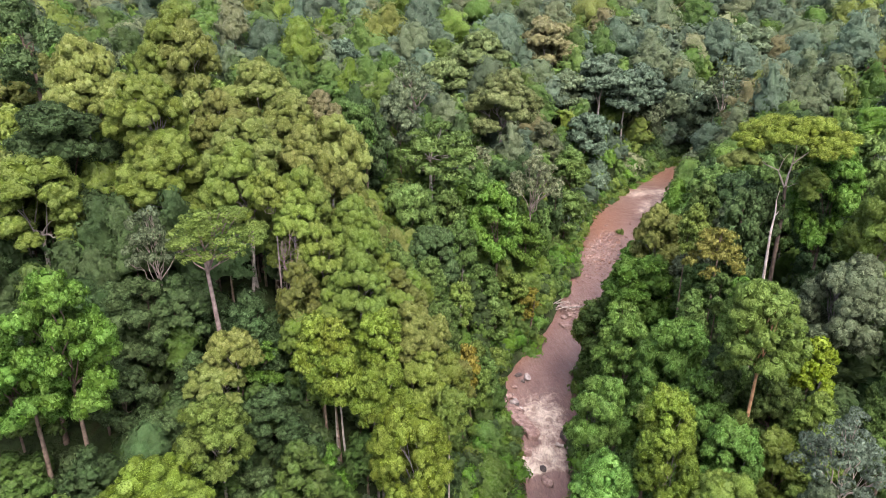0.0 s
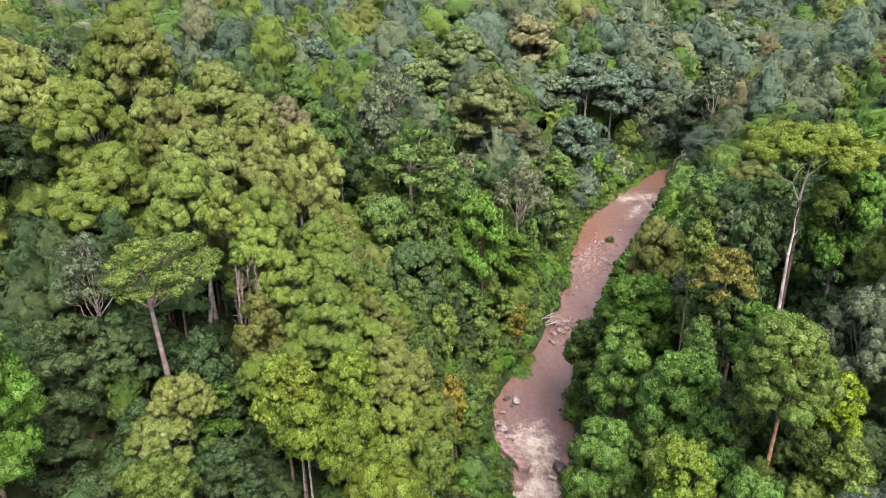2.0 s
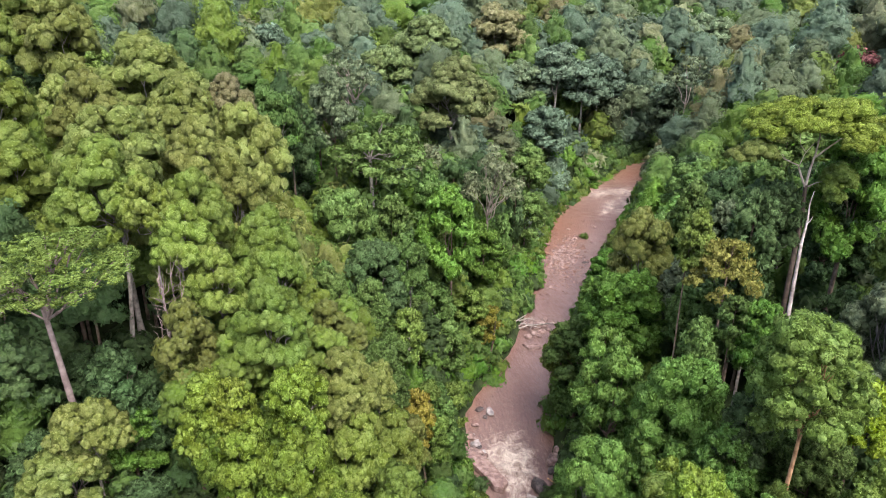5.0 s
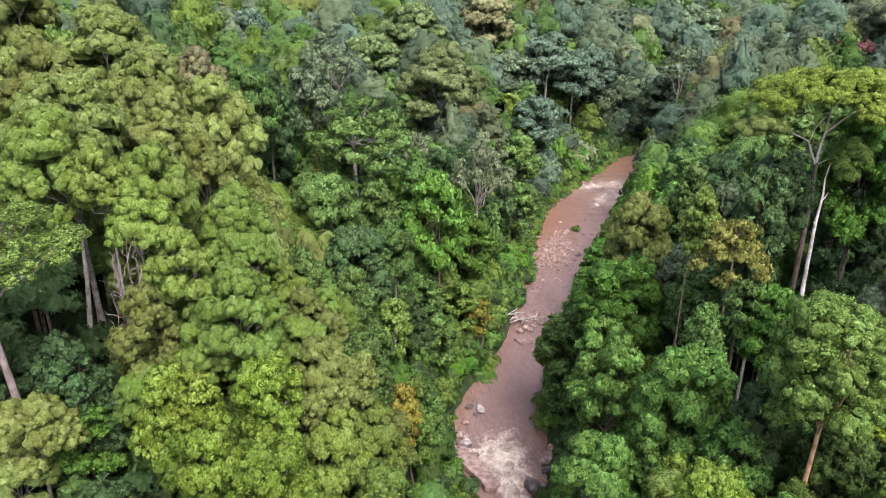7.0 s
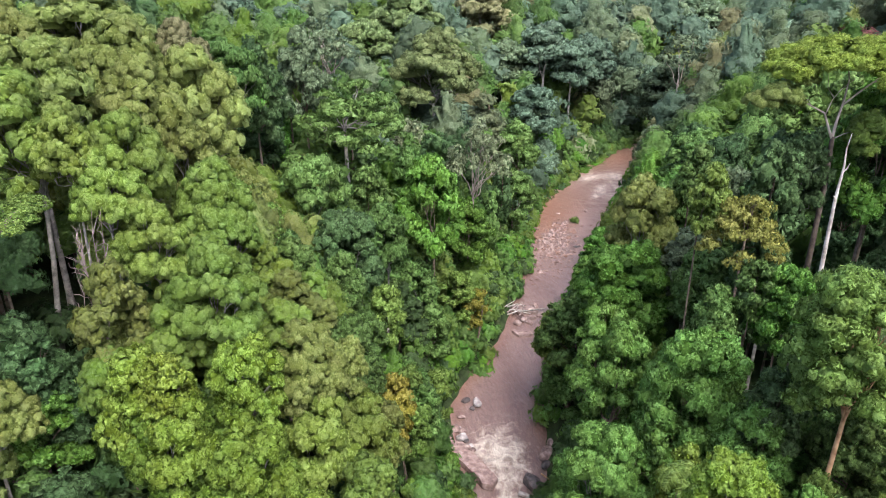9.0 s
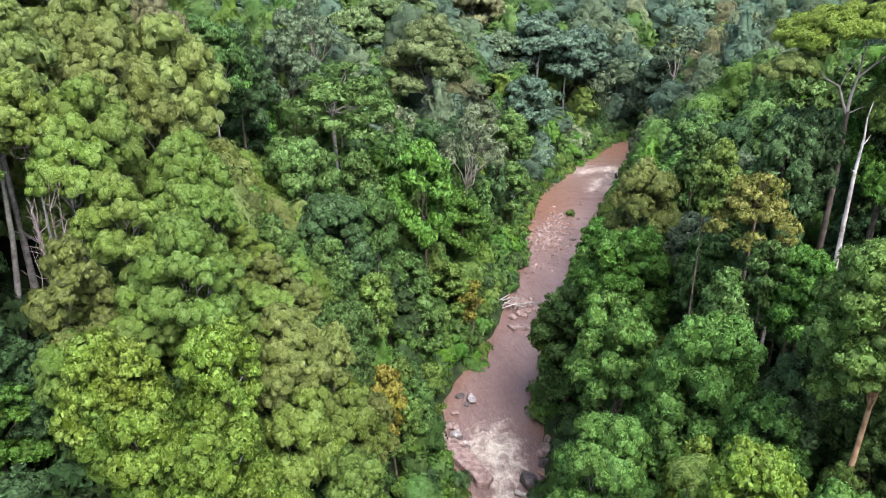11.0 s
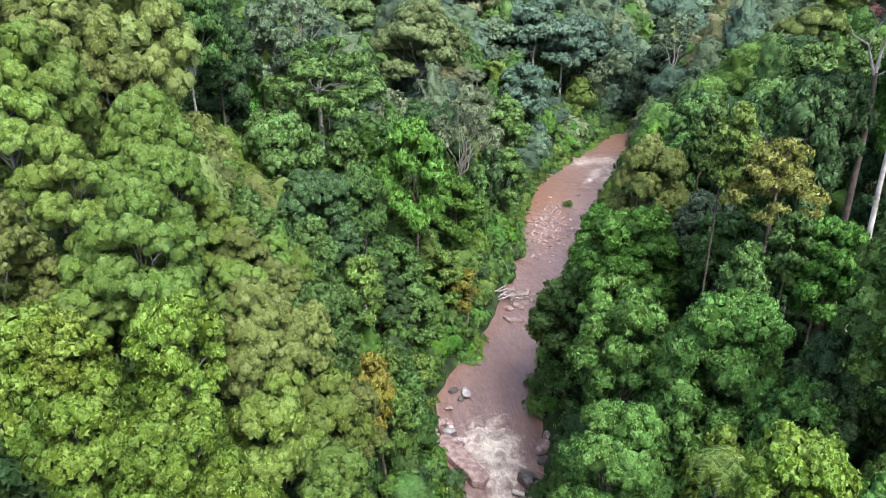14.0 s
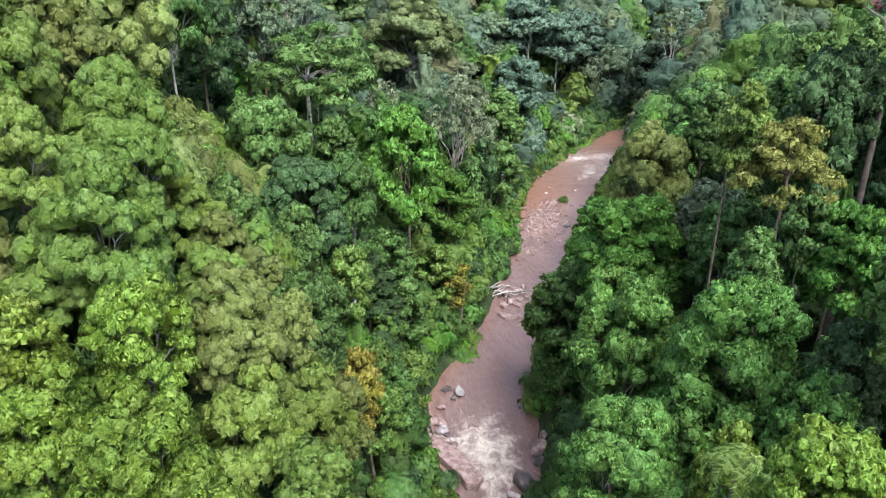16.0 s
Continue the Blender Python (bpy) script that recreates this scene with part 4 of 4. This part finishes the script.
for px, py in ((x, y) for x in np.arange(56, 140, 3.2) for y in np.arange(222, 275, 3.2)):
    px, py = px + fill_rng.uniform(-1.2, 1.2), py + fill_rng.uniform(-1.2, 1.2)
    d, level, half = (float(v) for v in bank_distance(px, py))
    if 0.2 < abs(d) - half < 14:
        under.add("bush", px, py, ground_z(px, py) + fill_rng.uniform(2.0, 5.0), fill_rng.uniform(2.2, 3.6), choose((("mid", 4), ("dark", 5))), fill_rng, 1.3)
# west slope: mostly dark leaves, to imitate the shade under the trees
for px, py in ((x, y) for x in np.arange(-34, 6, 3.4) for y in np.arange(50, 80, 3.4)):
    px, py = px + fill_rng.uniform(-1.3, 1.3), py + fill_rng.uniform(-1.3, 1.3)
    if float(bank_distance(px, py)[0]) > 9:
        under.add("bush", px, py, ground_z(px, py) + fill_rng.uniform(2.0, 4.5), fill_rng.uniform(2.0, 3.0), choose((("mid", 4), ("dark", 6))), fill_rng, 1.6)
under.finish("undergrowth", "dense green bushes and saplings along the banks and under the trees", "bushes")


# ---- the great tree above the east bank, and dead timber ----
def stem(name, path, radii, mat, parent, sides=8, label=""):
    return part_mesh(name, mesh_from(name, *tube(path, radii, sides), mat, True), parent, label)


def leaf_heap(name, boughs, blade, mat, parent, seed, kind="flat", label=""):
    v, f, n = heap(boughs, kind, blade, np.random.default_rng(seed))
    return part_mesh(name, mesh_from(name, v, f, mat, True, n), parent, label)


def emergent_tree(x, y, crown_z):
    """A tall trunk that forks under a wide flat crown."""
    rng = np.random.default_rng(77)
    g = ground_z(x, y) - 0.2
    h = crown_z - g
    ob = new("emergent_tree")
    ob.location = (x, y, g)
    stem("trunk", [(0.6, 0, -1), (0.55, 0, 1), (0.45, 0, h * 0.4), (0.2, 0, h - 12), (-0.1, 0, h - 8.6)], [0.8, 0.42, 0.29, 0.24, 0.2], BARK["dusky"], ob, 10)
    fork = (-0.1, 0, h - 8.9)
    for path, r0 in (([fork, (-0.9, -0.2, h - 7.6), (-1.6, -0.4, h - 6.4), (-3.4, -0.7, h - 5.6), (-5.6, -1.0, h - 4.2), (-6.6, -1.2, h - 3.0)], 0.26),
                     ([fork, (0.1, 0.2, h - 7.2), (0.4, 0.3, h - 5.6), (0.6, 0.5, h - 3.6), (0.2, 0.9, h - 1.6)], 0.32),
                     ([(0.3, 0.3, h - 5.9), (1.5, 0.0, h - 4.6), (2.4, -0.4, h - 3.6), (4.0, -0.6, h - 2.2), (5.2, -0.7, h - 1.4)], 0.24),
                     ([(2.4, -0.4, h - 3.7), (4.2, -1.0, h - 2.9), (5.6, -1.3, h - 2.5), (6.6, -1.5, h - 1.9)], 0.12),
                     ([(-1.5, -0.4, h - 6.5), (-1.3, -0.6, h - 5.2), (-0.9, -0.8, h - 4.3), (0.1, -1.0, h - 3.3)], 0.12),
                     ([(-1.2, -0.6, h - 5.0), (-2.1, -0.8, h - 4.1), (-2.4, -1.0, h - 3.0)], 0.09),
                     ([(-3.3, -0.7, h - 5.6), (-3.9, -1.2, h - 5.0), (-4.6, -1.4, h - 5.3)], 0.08),
                     ([fork, (0.9, 0.0, h - 8.4), (2.2, -0.2, h - 8.0)], 0.14)):
        n = len(path)
        stem("limb", path, [0.48 * r0 * (1 - 0.75 * i / (n - 1)) for i in range(n)], BARK["pale"], ob, 6, "bare pale limb")
    top = []
    for px, py, pz, r, f in spread(rng, 24, 6.2, lambda q, a: h - 0.7 - 2.0 * q ** 2.4 + rng.normal(0, 0.2), 1.5, gap=0.58):
        top.append((px, py * 0.85, pz - 0.3, r, 0.62))
    leaf_heap("crown", top, 0.15, LEAF["yellow"], ob, 3, label="flat yellow-green crown")
    leaf_heap("hanging_bough", [(3.0, -0.4, h - 7.6, 1.5, 0.8), (2.2, -0.6, h - 8.6, 1.2, 0.9), (3.9, -0.4, h - 8.4, 1.1, 0.8), (2.8, -0.8, h - 9.8, 1.0, 1.0)], 0.15, LEAF["lime"], ob, 4, "billow")
    leaf_heap("hanging_bough", [(-6.4, -1, h - 4.6, 1.5, 0.6), (-7.6, -0.6, h - 5.4, 1.4, 0.6), (-5.2, -1.2, h - 5.2, 1.0, 0.6), (-4.6, -0.9, h - 3.4, 1.2, 0.5)], 0.15, LEAF["olive"], ob, 5, "dome")
    return tagged(ob, "tall emergent tree with a flat yellow-green crown and bare pale limbs", "tree", "rainforest trees")


def snag():
    """A bleached broken trunk."""
    x, y = 37.5, 75.3
    g = ground_z(x, y) - 0.3
    ob = new("dead_tree")
    ob.location = (x, y, g)
    t = 49.2 - g
    stem("trunk", [(0.25, 0, 0), (0.2, 0, 4), (0.05, 0, t - 14), (-0.15, 0.05, t - 9), (-0.32, 0, t - 5), (-0.2, 0.05, t - 2.6), (-0.38, 0, t - 1.2), (-0.22, 0, t)],
         [0.30, 0.26, 0.20, 0.165, 0.13, 0.085, 0.05, 0.02], BARK["white"], ob, 9)
    stem("branch_stub", [(-0.28, 0, t - 3.1), (-0.05, -0.1, t - 2.75), (0.08, -0.15, t - 2.3)], [0.08, 0.05, 0.02], BARK["white"], ob, 6)
    stem("branch_stub", [(-0.3, 0, t - 5.1), (-0.62, -0.1, t - 4.9)], [0.09, 0.03], BARK["white"], ob, 6)
    return tagged(ob, "bleached white broken dead trunk standing among living trees", "dead tree")


def dead_tree(x, y, top, spread_m, seed, stems=3, thick=1.0, wood="ashen"):
    """A leafless tree of many thin upright stems."""
    rng = np.random.default_rng(seed)
    g = ground_z(x, y) - 0.3
    ob = new("dead_tree")
    ob.location = (x, y, g)
    h = top - g
    stem("trunk", [(0, 0, 0), (0.1, 0, h * 0.3), (0.05, 0.1, h * 0.5)], [0.26 * thick, 0.18 * thick, 0.12 * thick], BARK[wood], ob)
    for s in range(stems):
        a = 2 * math.pi * s / stems + rng.uniform(-0.4, 0.4)
        ex, ey = spread_m * math.cos(a) * rng.uniform(0.4, 1), spread_m * math.sin(a) * rng.uniform(0.4, 1)
        pieces = []
        main = bend(rng, (0.05, 0.1, h * rng.uniform(0.36, 0.48)), (ex, ey, h * rng.uniform(0.85, 1.0)), 7, 0.14)
        pieces.append(tube(main, [thick * r for r in (0.09, 0.08, 0.066, 0.054, 0.042, 0.032, 0.022, 0.01)], 6))
        for k in range(9):
            o = main[int(rng.integers(2, 7))]
            e = (o[0] + thick * rng.normal(0, 0.9), o[1] + thick * rng.normal(0, 0.9), o[2] + thick * rng.uniform(0.6, 2.0))
            pieces.append(tube(bend(rng, o, e, 4, 0.12), [thick * r for r in (0.032, 0.027, 0.022, 0.016, 0.008)], 5))
        part_mesh("branch", mesh_from("branch", *joined(pieces), BARK[wood], True), ob)
    return tagged(ob, "leafless pale grey dead tree with many thin upright branches", "dead tree")


emergent_tree(43.2, 86.0, 54.9)
snag()
dead_tree(-17.3, 70.9, 46.0, 1.3, 8, 4)
dead_tree(-18.2, 71.4, 43.5, 0.6, 9, 2)
dead_tree(91.5, 200, 38.8, 4.5, 12, 3, 2.2, "white")


def palm(x, y, top, seed):
    rng = np.random.default_rng(seed)
    g = ground_z(x, y) - 0.2
    h = top - g
    ob = new("palm")
    ob.location = (x, y, g)
    stem("trunk", [(0, 0, 0), (0.1, 0, h * 0.5), (0, 0, h - 0.6)], [0.2, 0.13, 0.1], BARK["brown"], ob)
    for k in range(13):
        a = k * 2.4
        up, reach = rng.uniform(0.3, 1.1), rng.uniform(1.5, 2.1)
        pts = [np.array((math.cos(a) * reach * s, math.sin(a) * reach * s, h - 0.6 + up * math.sin(s * 2.2) - 1.2 * s * s)) for s in np.linspace(0, 1, 22)]
        side, ahead = np.array((-math.sin(a), math.cos(a), 0)), np.array((math.cos(a), math.sin(a), 0))
        vs, fs = [], []
        for i in range(1, 22):
            w = 0.55 * math.sin(math.pi * (i + 2) / 25) + 0.05
            for sgn in (-1, 1):
                b, n = pts[i - 1], pts[i]
                o = len(vs)
                vs += [tuple(b), tuple(n), tuple(n + sgn * side * w + ahead * 0.2 * w + np.array((0, 0, -0.35 * w)))]
                fs.append((o, o + 1, o + 2))
        part_mesh("frond", mesh_from("frond", vs, fs, LEAF["leafy"]), ob)
    return tagged(ob, "feathery yellow-green palm among broadleaf trees", "palm", "palms")


palm(22.0, 62.5, 29.6, 1)
palm(22.8, 60.0, 29.8, 2)


# ---- rocks and timber in the river ----
def rock_material(name, dark, light, wet):
    m, n, l, b = material(name, 0.75, 0.35)
    f = noise_node(n, l, 1.3, 6.0, None, 0.65)
    l.new(ramp(n, l, f, [(0.3, wet), (0.48, dark), (0.68, light)]), b.inputs["Base Color"])
    bump_node(n, l, b, noise_node(n, l, 4.0, 6.0), 0.7, 0.15)
    return m


ROCK = {"pink": rock_material("pinkish_rock", (0.16, 0.105, 0.09), (0.29, 0.215, 0.19), (0.075, 0.045, 0.038)),
        "pale": rock_material("pale_rock", (0.22, 0.19, 0.18), (0.38, 0.35, 0.33), (0.15, 0.13, 0.12)),
        "ledge": rock_material("red_ledge_rock", (0.17, 0.108, 0.092), (0.28, 0.2, 0.178), (0.09, 0.054, 0.045)),
        "dark": rock_material("wet_dark_rock", (0.05, 0.04, 0.038), (0.12, 0.09, 0.08), (0.025, 0.02, 0.02)),
        "red": rock_material("reddish_stone", (0.13, 0.07, 0.048), (0.19, 0.115, 0.085), (0.085, 0.042, 0.03))}


def stone_mesh(seed, k=2):
    """An angular boulder of about one metre."""
    rng = np.random.default_rng(seed)
    bm = bmesh.new()
    bmesh.ops.create_icosphere(bm, subdivisions=k, radius=0.5)
    cuts = []
    for _ in range(9):
        d = rng.normal(size=3)
        cuts.append((Vector(d / np.linalg.norm(d)), rng.uniform(0.28, 0.42)))
    for v in bm.verts:
        for d, c in cuts:
            over = v.co.dot(d) - c
            if over > 0:
                v.co -= d * over * 0.92
        v.co *= 1 + 0.08 * noise.noise(v.co * 4 + Vector((seed, 0, 0)))
    me = bpy.data.meshes.new("rock")
    bm.to_mesh(me)
    bm.free()
    return me


STONES = {}


def rock(x, y, sx, sy, sz, colour="pink", up=0.0, turn=0.0, tip=0.0):
    key = (colour, int(x * 7 + y * 3) % 4)
    if key not in STONES:
        STONES[key] = stone_mesh(key[1] * 17 + 3)
        STONES[key] = STONES[key].copy()
        STONES[key].materials.append(ROCK[colour])
    ob = new("rock", STONES[key])
    level = float(river_at(y)[1])
    ob.matrix_basis = pose(x, y, level + 0.22 * sz + up, tip, tip * 0.5, turn) @ Matrix.Diagonal((sx * 1.2, sy * 1.2, sz * 1.2, 1))
    words = {"pink": "weathered pinkish-grey river boulder", "pale": "pale grey boulder at the water's edge", "dark": "wet dark boulder in the white water", "red": "reddish-brown river stone in the shallows"}
    return tagged(ob, words[colour], "rock", "river rocks")


def slab(corners, thick, colour, label):
    """A flat-topped block of rock with worn edges."""
    bm = bmesh.new()
    top = [bm.verts.new(c) for c in corners]
    low = [bm.verts.new((c[0], c[1], c[2] - thick)) for c in corners]
    bm.faces.new(top)
    bm.faces.new(low[::-1])
    n = len(corners)
    for i in range(n):
        bm.faces.new((top[i], low[i], low[(i + 1) % n], top[(i + 1) % n]))
    bmesh.ops.recalc_face_normals(bm, faces=bm.faces)
    bmesh.ops.bevel(bm, geom=list(bm.edges), offset=0.16, segments=2, affect="EDGES", profile=0.6)
    bmesh.ops.subdivide_edges(bm, edges=[e for e in bm.edges if e.calc_length() > 0.8], cuts=4, use_grid_fill=True)
    for v in bm.verts:
        v.co += Vector((noise.noise(v.co * 0.9), noise.noise(v.co * 0.9 + Vector((9, 0, 0))), noise.noise(v.co * 1.3 + Vector((0, 9, 0))))) * 0.16
    me = bpy.data.meshes.new("rock_slab")
    bm.to_mesh(me)
    bm.free()
    me.materials.append(ROCK[colour])
    return tagged(new("rock_slab", me), label, "rock", "river rocks")


slab([(9.9, 101.6, 0.8), (11.5, 102.3, 0.55), (13.2, 101.7, 0.15), (14.9, 98.7, -0.1), (16.0, 96.4, -0.3), (15.1, 95.1, -0.1), (13.8, 95.3, 0.2), (11.9, 98.6, 0.5)], 1.1, "ledge", "large tilted pinkish rock slab beside the fall")
slab([(24.6, 138.4, 2.5), (28.8, 138.0, 2.3), (29.6, 136.4, 2.2), (26.4, 135.8, 2.3)], 1.2, "pink", "flat pinkish rock ledge under driftwood")
slab([(23.6, 130.6, 1.8), (26.6, 130.4, 1.7), (27.2, 129.3, 1.6), (24.6, 129.0, 1.7)], 1.0, "pink", "flat pinkish rock at the bank")
slab([(12.2, 94.0, -0.7), (14.4, 93.4, -0.9), (14.0, 91.8, -1.0), (12.0, 92.4, -0.8)], 1.0, "pink", "low wet rock shelf below the fall")

for x, y, sx, sy, sz, c in ((11.4, 106.4, 1.5, 1.3, 1.1, "pink"), (10.4, 104.9, 1.8, 1.4, 1.3, "pink"), (12.4, 105.2, 0.8, 0.7, 0.6, "pale"), (12.0, 106.6, 0.7, 0.6, 0.6, "pale"),
                            (10.7, 103.0, 1.7, 1.5, 1.4, "pink"), (12.3, 102.5, 1.9, 1.4, 1.0, "pink"), (12.6, 103.9, 0.9, 0.8, 0.7, "dark"), (12.2, 104.4, 1.5, 1.2, 1.0, "pale"), (11.9, 102.9, 1.6, 1.3, 1.1, "pink"), (12.9, 102.6, 1.2, 1.0, 0.8, "pale"), (12.4, 105.9, 1.3, 1.0, 0.9, "pink"), (13.3, 101.9, 1.0, 0.8, 0.7, "pink"), (13.2, 100.6, 0.8, 0.9, 0.6, "dark")):
    rock(x, y, sx, sy, sz, c, turn=x * 57)
for x, y, sx, sy, sz, c in ((15.2, 111.8, 2.0, 1.3, 1.1, "pale"), (13.6, 112.6, 1.4, 1.0, 0.8, "dark"), (14.4, 110.8, 1.0, 0.8, 0.5, "dark"), (12.6, 109.0, 1.1, 0.9, 0.6, "pink"),
                            (20.1, 95.9, 3.0, 2.0, 1.7, "dark"), (20.6, 90.9, 1.9, 1.4, 1.3, "dark"), (19.8, 88.5, 1.7, 1.6, 1.2, "pink"), (15.5, 88.9, 1.3, 1.0, 0.8, "dark"), (16.1, 86.6, 2.4, 1.7, 0.9, "pink")):
    rock(x, y, sx, sy, sz, c, turn=x * 41)
for x, y, sx, sy, sz, c in ((23.0, 100.4, 2.4, 1.9, 1.7, "pink"), (24.2, 102.3, 2.0, 1.6, 1.5, "pink"), (22.6, 98.4, 1.6, 1.4, 1.0, "dark"), (23.6, 97.0, 1.8, 1.4, 1.0, "pink"), (21.7, 87.2, 1.4, 1.2, 0.9, "pink"),
                            (28.2, 128.4, 1.8, 1.2, 0.9, "pale"), (27.9, 137.0, 1.8, 1.4, 1.0, "pink"), (26.2, 136.4, 1.5, 1.2, 1.0, "pink"), (29.6, 139.0, 1.6, 1.0, 0.8, "pink"), (32.2, 162.2, 2.2, 1.4, 0.9, "pale")):
    rock(x, y, sx, sy, sz, c, turn=x * 33)
for x, y, sx, sy, sz, c in ((37.4, 156.3, 1.2, 0.9, 0.5, "pink"), (38.6, 160.4, 1.6, 1.0, 0.5, "red"), (40.0, 158.9, 1.2, 0.8, 0.4, "red"), (42.0, 160.9, 1.5, 0.9, 0.5, "pink"), (43.5, 163.0, 1.6, 0.9, 0.4, "dark"),
                            (35.8, 168.0, 1.8, 1.1, 0.5, "red"), (34.0, 164.5, 1.4, 1.0, 0.5, "pink"), (47.5, 166.0, 1.2, 0.9, 0.4, "dark"), (36.5, 172.6, 1.7, 1.2, 0.5, "pink")):
    rock(x, y, sx, sy, sz, c, turn=x * 29)


def shoal():
    """The stony bar: a low bed of gravel, and the stones on it."""
    rng = np.random.default_rng(21)
    bed, v, f = [], [], []
    xs, ys = np.linspace(-1, 1, 25), np.linspace(-1, 1, 33)
    for b in ys:
        for a in xs:
            y = 167 + 11 * b
            x = float(river_at(y)[0]) - 2.0 + 5.4 * a + 0.8 * math.sin(5 * b)
            edge = max(0.0, 1 - a * a - b * b * 0.9)
            bed.append((x, y, float(river_at(y)[1]) - 0.42 + 0.40 * min(1, edge * 2.5) + 0.22 * noise.noise((x * 0.7, y * 0.7, 0))))
    i = np.arange(len(bed)).reshape(33, 25)
    ob = new("gravel_bar", mesh_from("gravel_bar", bed, np.stack([i[:-1, :-1], i[:-1, 1:], i[1:, 1:], i[1:, :-1]], -1).reshape(-1, 4), ROCK["red"], True))
    tagged(ob, "low reddish gravel bar in the shallow river", "gravel bar", kind="structure")
    shapes = []
    for s in range(3):
        me = stone_mesh(50 + s, 1)
        shapes.append((np.array([tuple(p.co) for p in me.vertices]), np.array([tuple(p.vertices) for p in me.polygons])))
        bpy.data.meshes.remove(me)
    n = 0
    for _ in range(430):
        a, b = rng.normal(0, 0.42), rng.normal(-0.15, 0.6)
        y = 167 + 11 * b
        x = float(river_at(y)[0]) - 2.0 + 5.4 * a
        sv, sf = shapes[int(rng.integers(3))]
        t, size = rng.uniform(0, 6.28), rng.uniform(0.3, 0.85) * (1.8 if rng.uniform() < 0.12 else 1)
        p = sv * np.array((1.3, 0.9, 0.6)) * size
        v.append(np.stack([x + math.cos(t) * p[:, 0] - math.sin(t) * p[:, 1], y + math.sin(t) * p[:, 0] + math.cos(t) * p[:, 1], float(river_at(y)[1]) + 0.06 + p[:, 2]], 1))
        f.append(sf + n)
        n += len(sv)
    me = mesh_from("river_stones", np.concatenate(v), np.concatenate(f), ROCK["pink"])
    tagged(new("river_stones", me), "scattered reddish stones on the gravel bar", "stones", kind="stuff")


shoal()
for x, y, r in ((9.2, 97.2, 2.2), (8.2, 94.4, 2.4), (10.2, 92.0, 2.0), (7.2, 99.8, 2.2), (11.0, 89.6, 1.8), (6.4, 96.4, 2.4), (5.6, 92.6, 2.6), (7.6, 90.4, 2.2), (26.2, 99.0, 2.0), (26.6, 95.6, 2.2), (25.2, 91.8, 2.0)):
    plant("bush", x, y, ground_z(x, y) + 1.25 * r, r, "mint" if x > 20 else "bright" if r > 2.1 else "leafy")


def log(path, r0, colour="white", label="bleached driftwood log lying in the river"):
    level = [(x, y, float(river_at(y)[1]) + z) for x, y, z in path]
    n = len(path)
    me = mesh_from("log", *tube(level, [r0 * (1 - 0.5 * i / (n - 1)) for i in range(n)], 7), BARK[colour], True)
    return tagged(new("log", me), label, "log", "driftwood")


log([(18.3, 94.4, 0.35), (20.0, 93.4, 0.45), (22.2, 92.2, 0.7)], 0.32)
log([(21.6, 96.8, 0.5), (22.6, 95.6, 0.7), (24.6, 94.0, 1.1)], 0.12, "ginger", "thin reddish fallen branch on wet rocks")
log([(8.6, 87.8, 0.6), (9.8, 89.4, 0.6), (10.8, 90.6, 0.5)], 0.25, "brown", "dark fallen log at the bank")
log([(23.8, 136.0, 0.7), (25.4, 137.2, 1.1), (26.8, 138.4, 1.2)], 0.2, "ashen", "weathered grey log in the driftwood jam")
log([(24.0, 137.6, 0.9), (25.8, 137.8, 1.3), (27.4, 137.6, 1.0)], 0.17, "grey", "weathered grey log in the driftwood jam")
log([(24.8, 135.2, 0.8), (25.6, 136.6, 1.2), (26.6, 138.4, 1.3)], 0.15, "ashen", "weathered grey log in the driftwood jam")
log([(24.2, 136.6, 0.9), (27.0, 136.0, 0.95), (30.8, 137.2, 0.6)], 0.19, "grey", "weathered grey log in the driftwood jam")
log([(23.2, 137.2, 1.0), (24.6, 138.2, 1.2), (25.8, 139.2, 1.3)], 0.14, "grey", "weathered grey log in the driftwood jam")
log([(25.6, 134.6, 0.7), (26.6, 136.2, 1.1), (27.0, 138.0, 1.5)], 0.14, "ashen", "weathered grey log in the driftwood jam")
log([(23.6, 135.0, 0.9), (25.6, 135.6, 1.2), (27.8, 135.2, 0.8)], 0.13, "white")
for x, y, s in ((26.4, 134.4, 1.5), (28.0, 134.8, 1.3), (27.2, 133.4, 1.2), (25.2, 133.2, 1.4), (29.4, 135.6, 1.0)):
    rock(x, y, s, s * 0.8, s * 0.7, "pink", turn=x * 71)
log([(35.6, 176.2, 0.3), (37.4, 177.4, 0.35), (39.0, 180.8, 0.5), (39.6, 183.2, 0.4)], 0.14)
log([(51.6, 173.0, 0.15), (53.0, 173.3, 0.2), (54.6, 173.2, 0.15)], 0.32, "brown", "dark sunken log in the river")
log([(30.2, 158.4, 0.6), (31.2, 156.0, 0.4), (32.4, 153.6, 0.2)], 0.13)
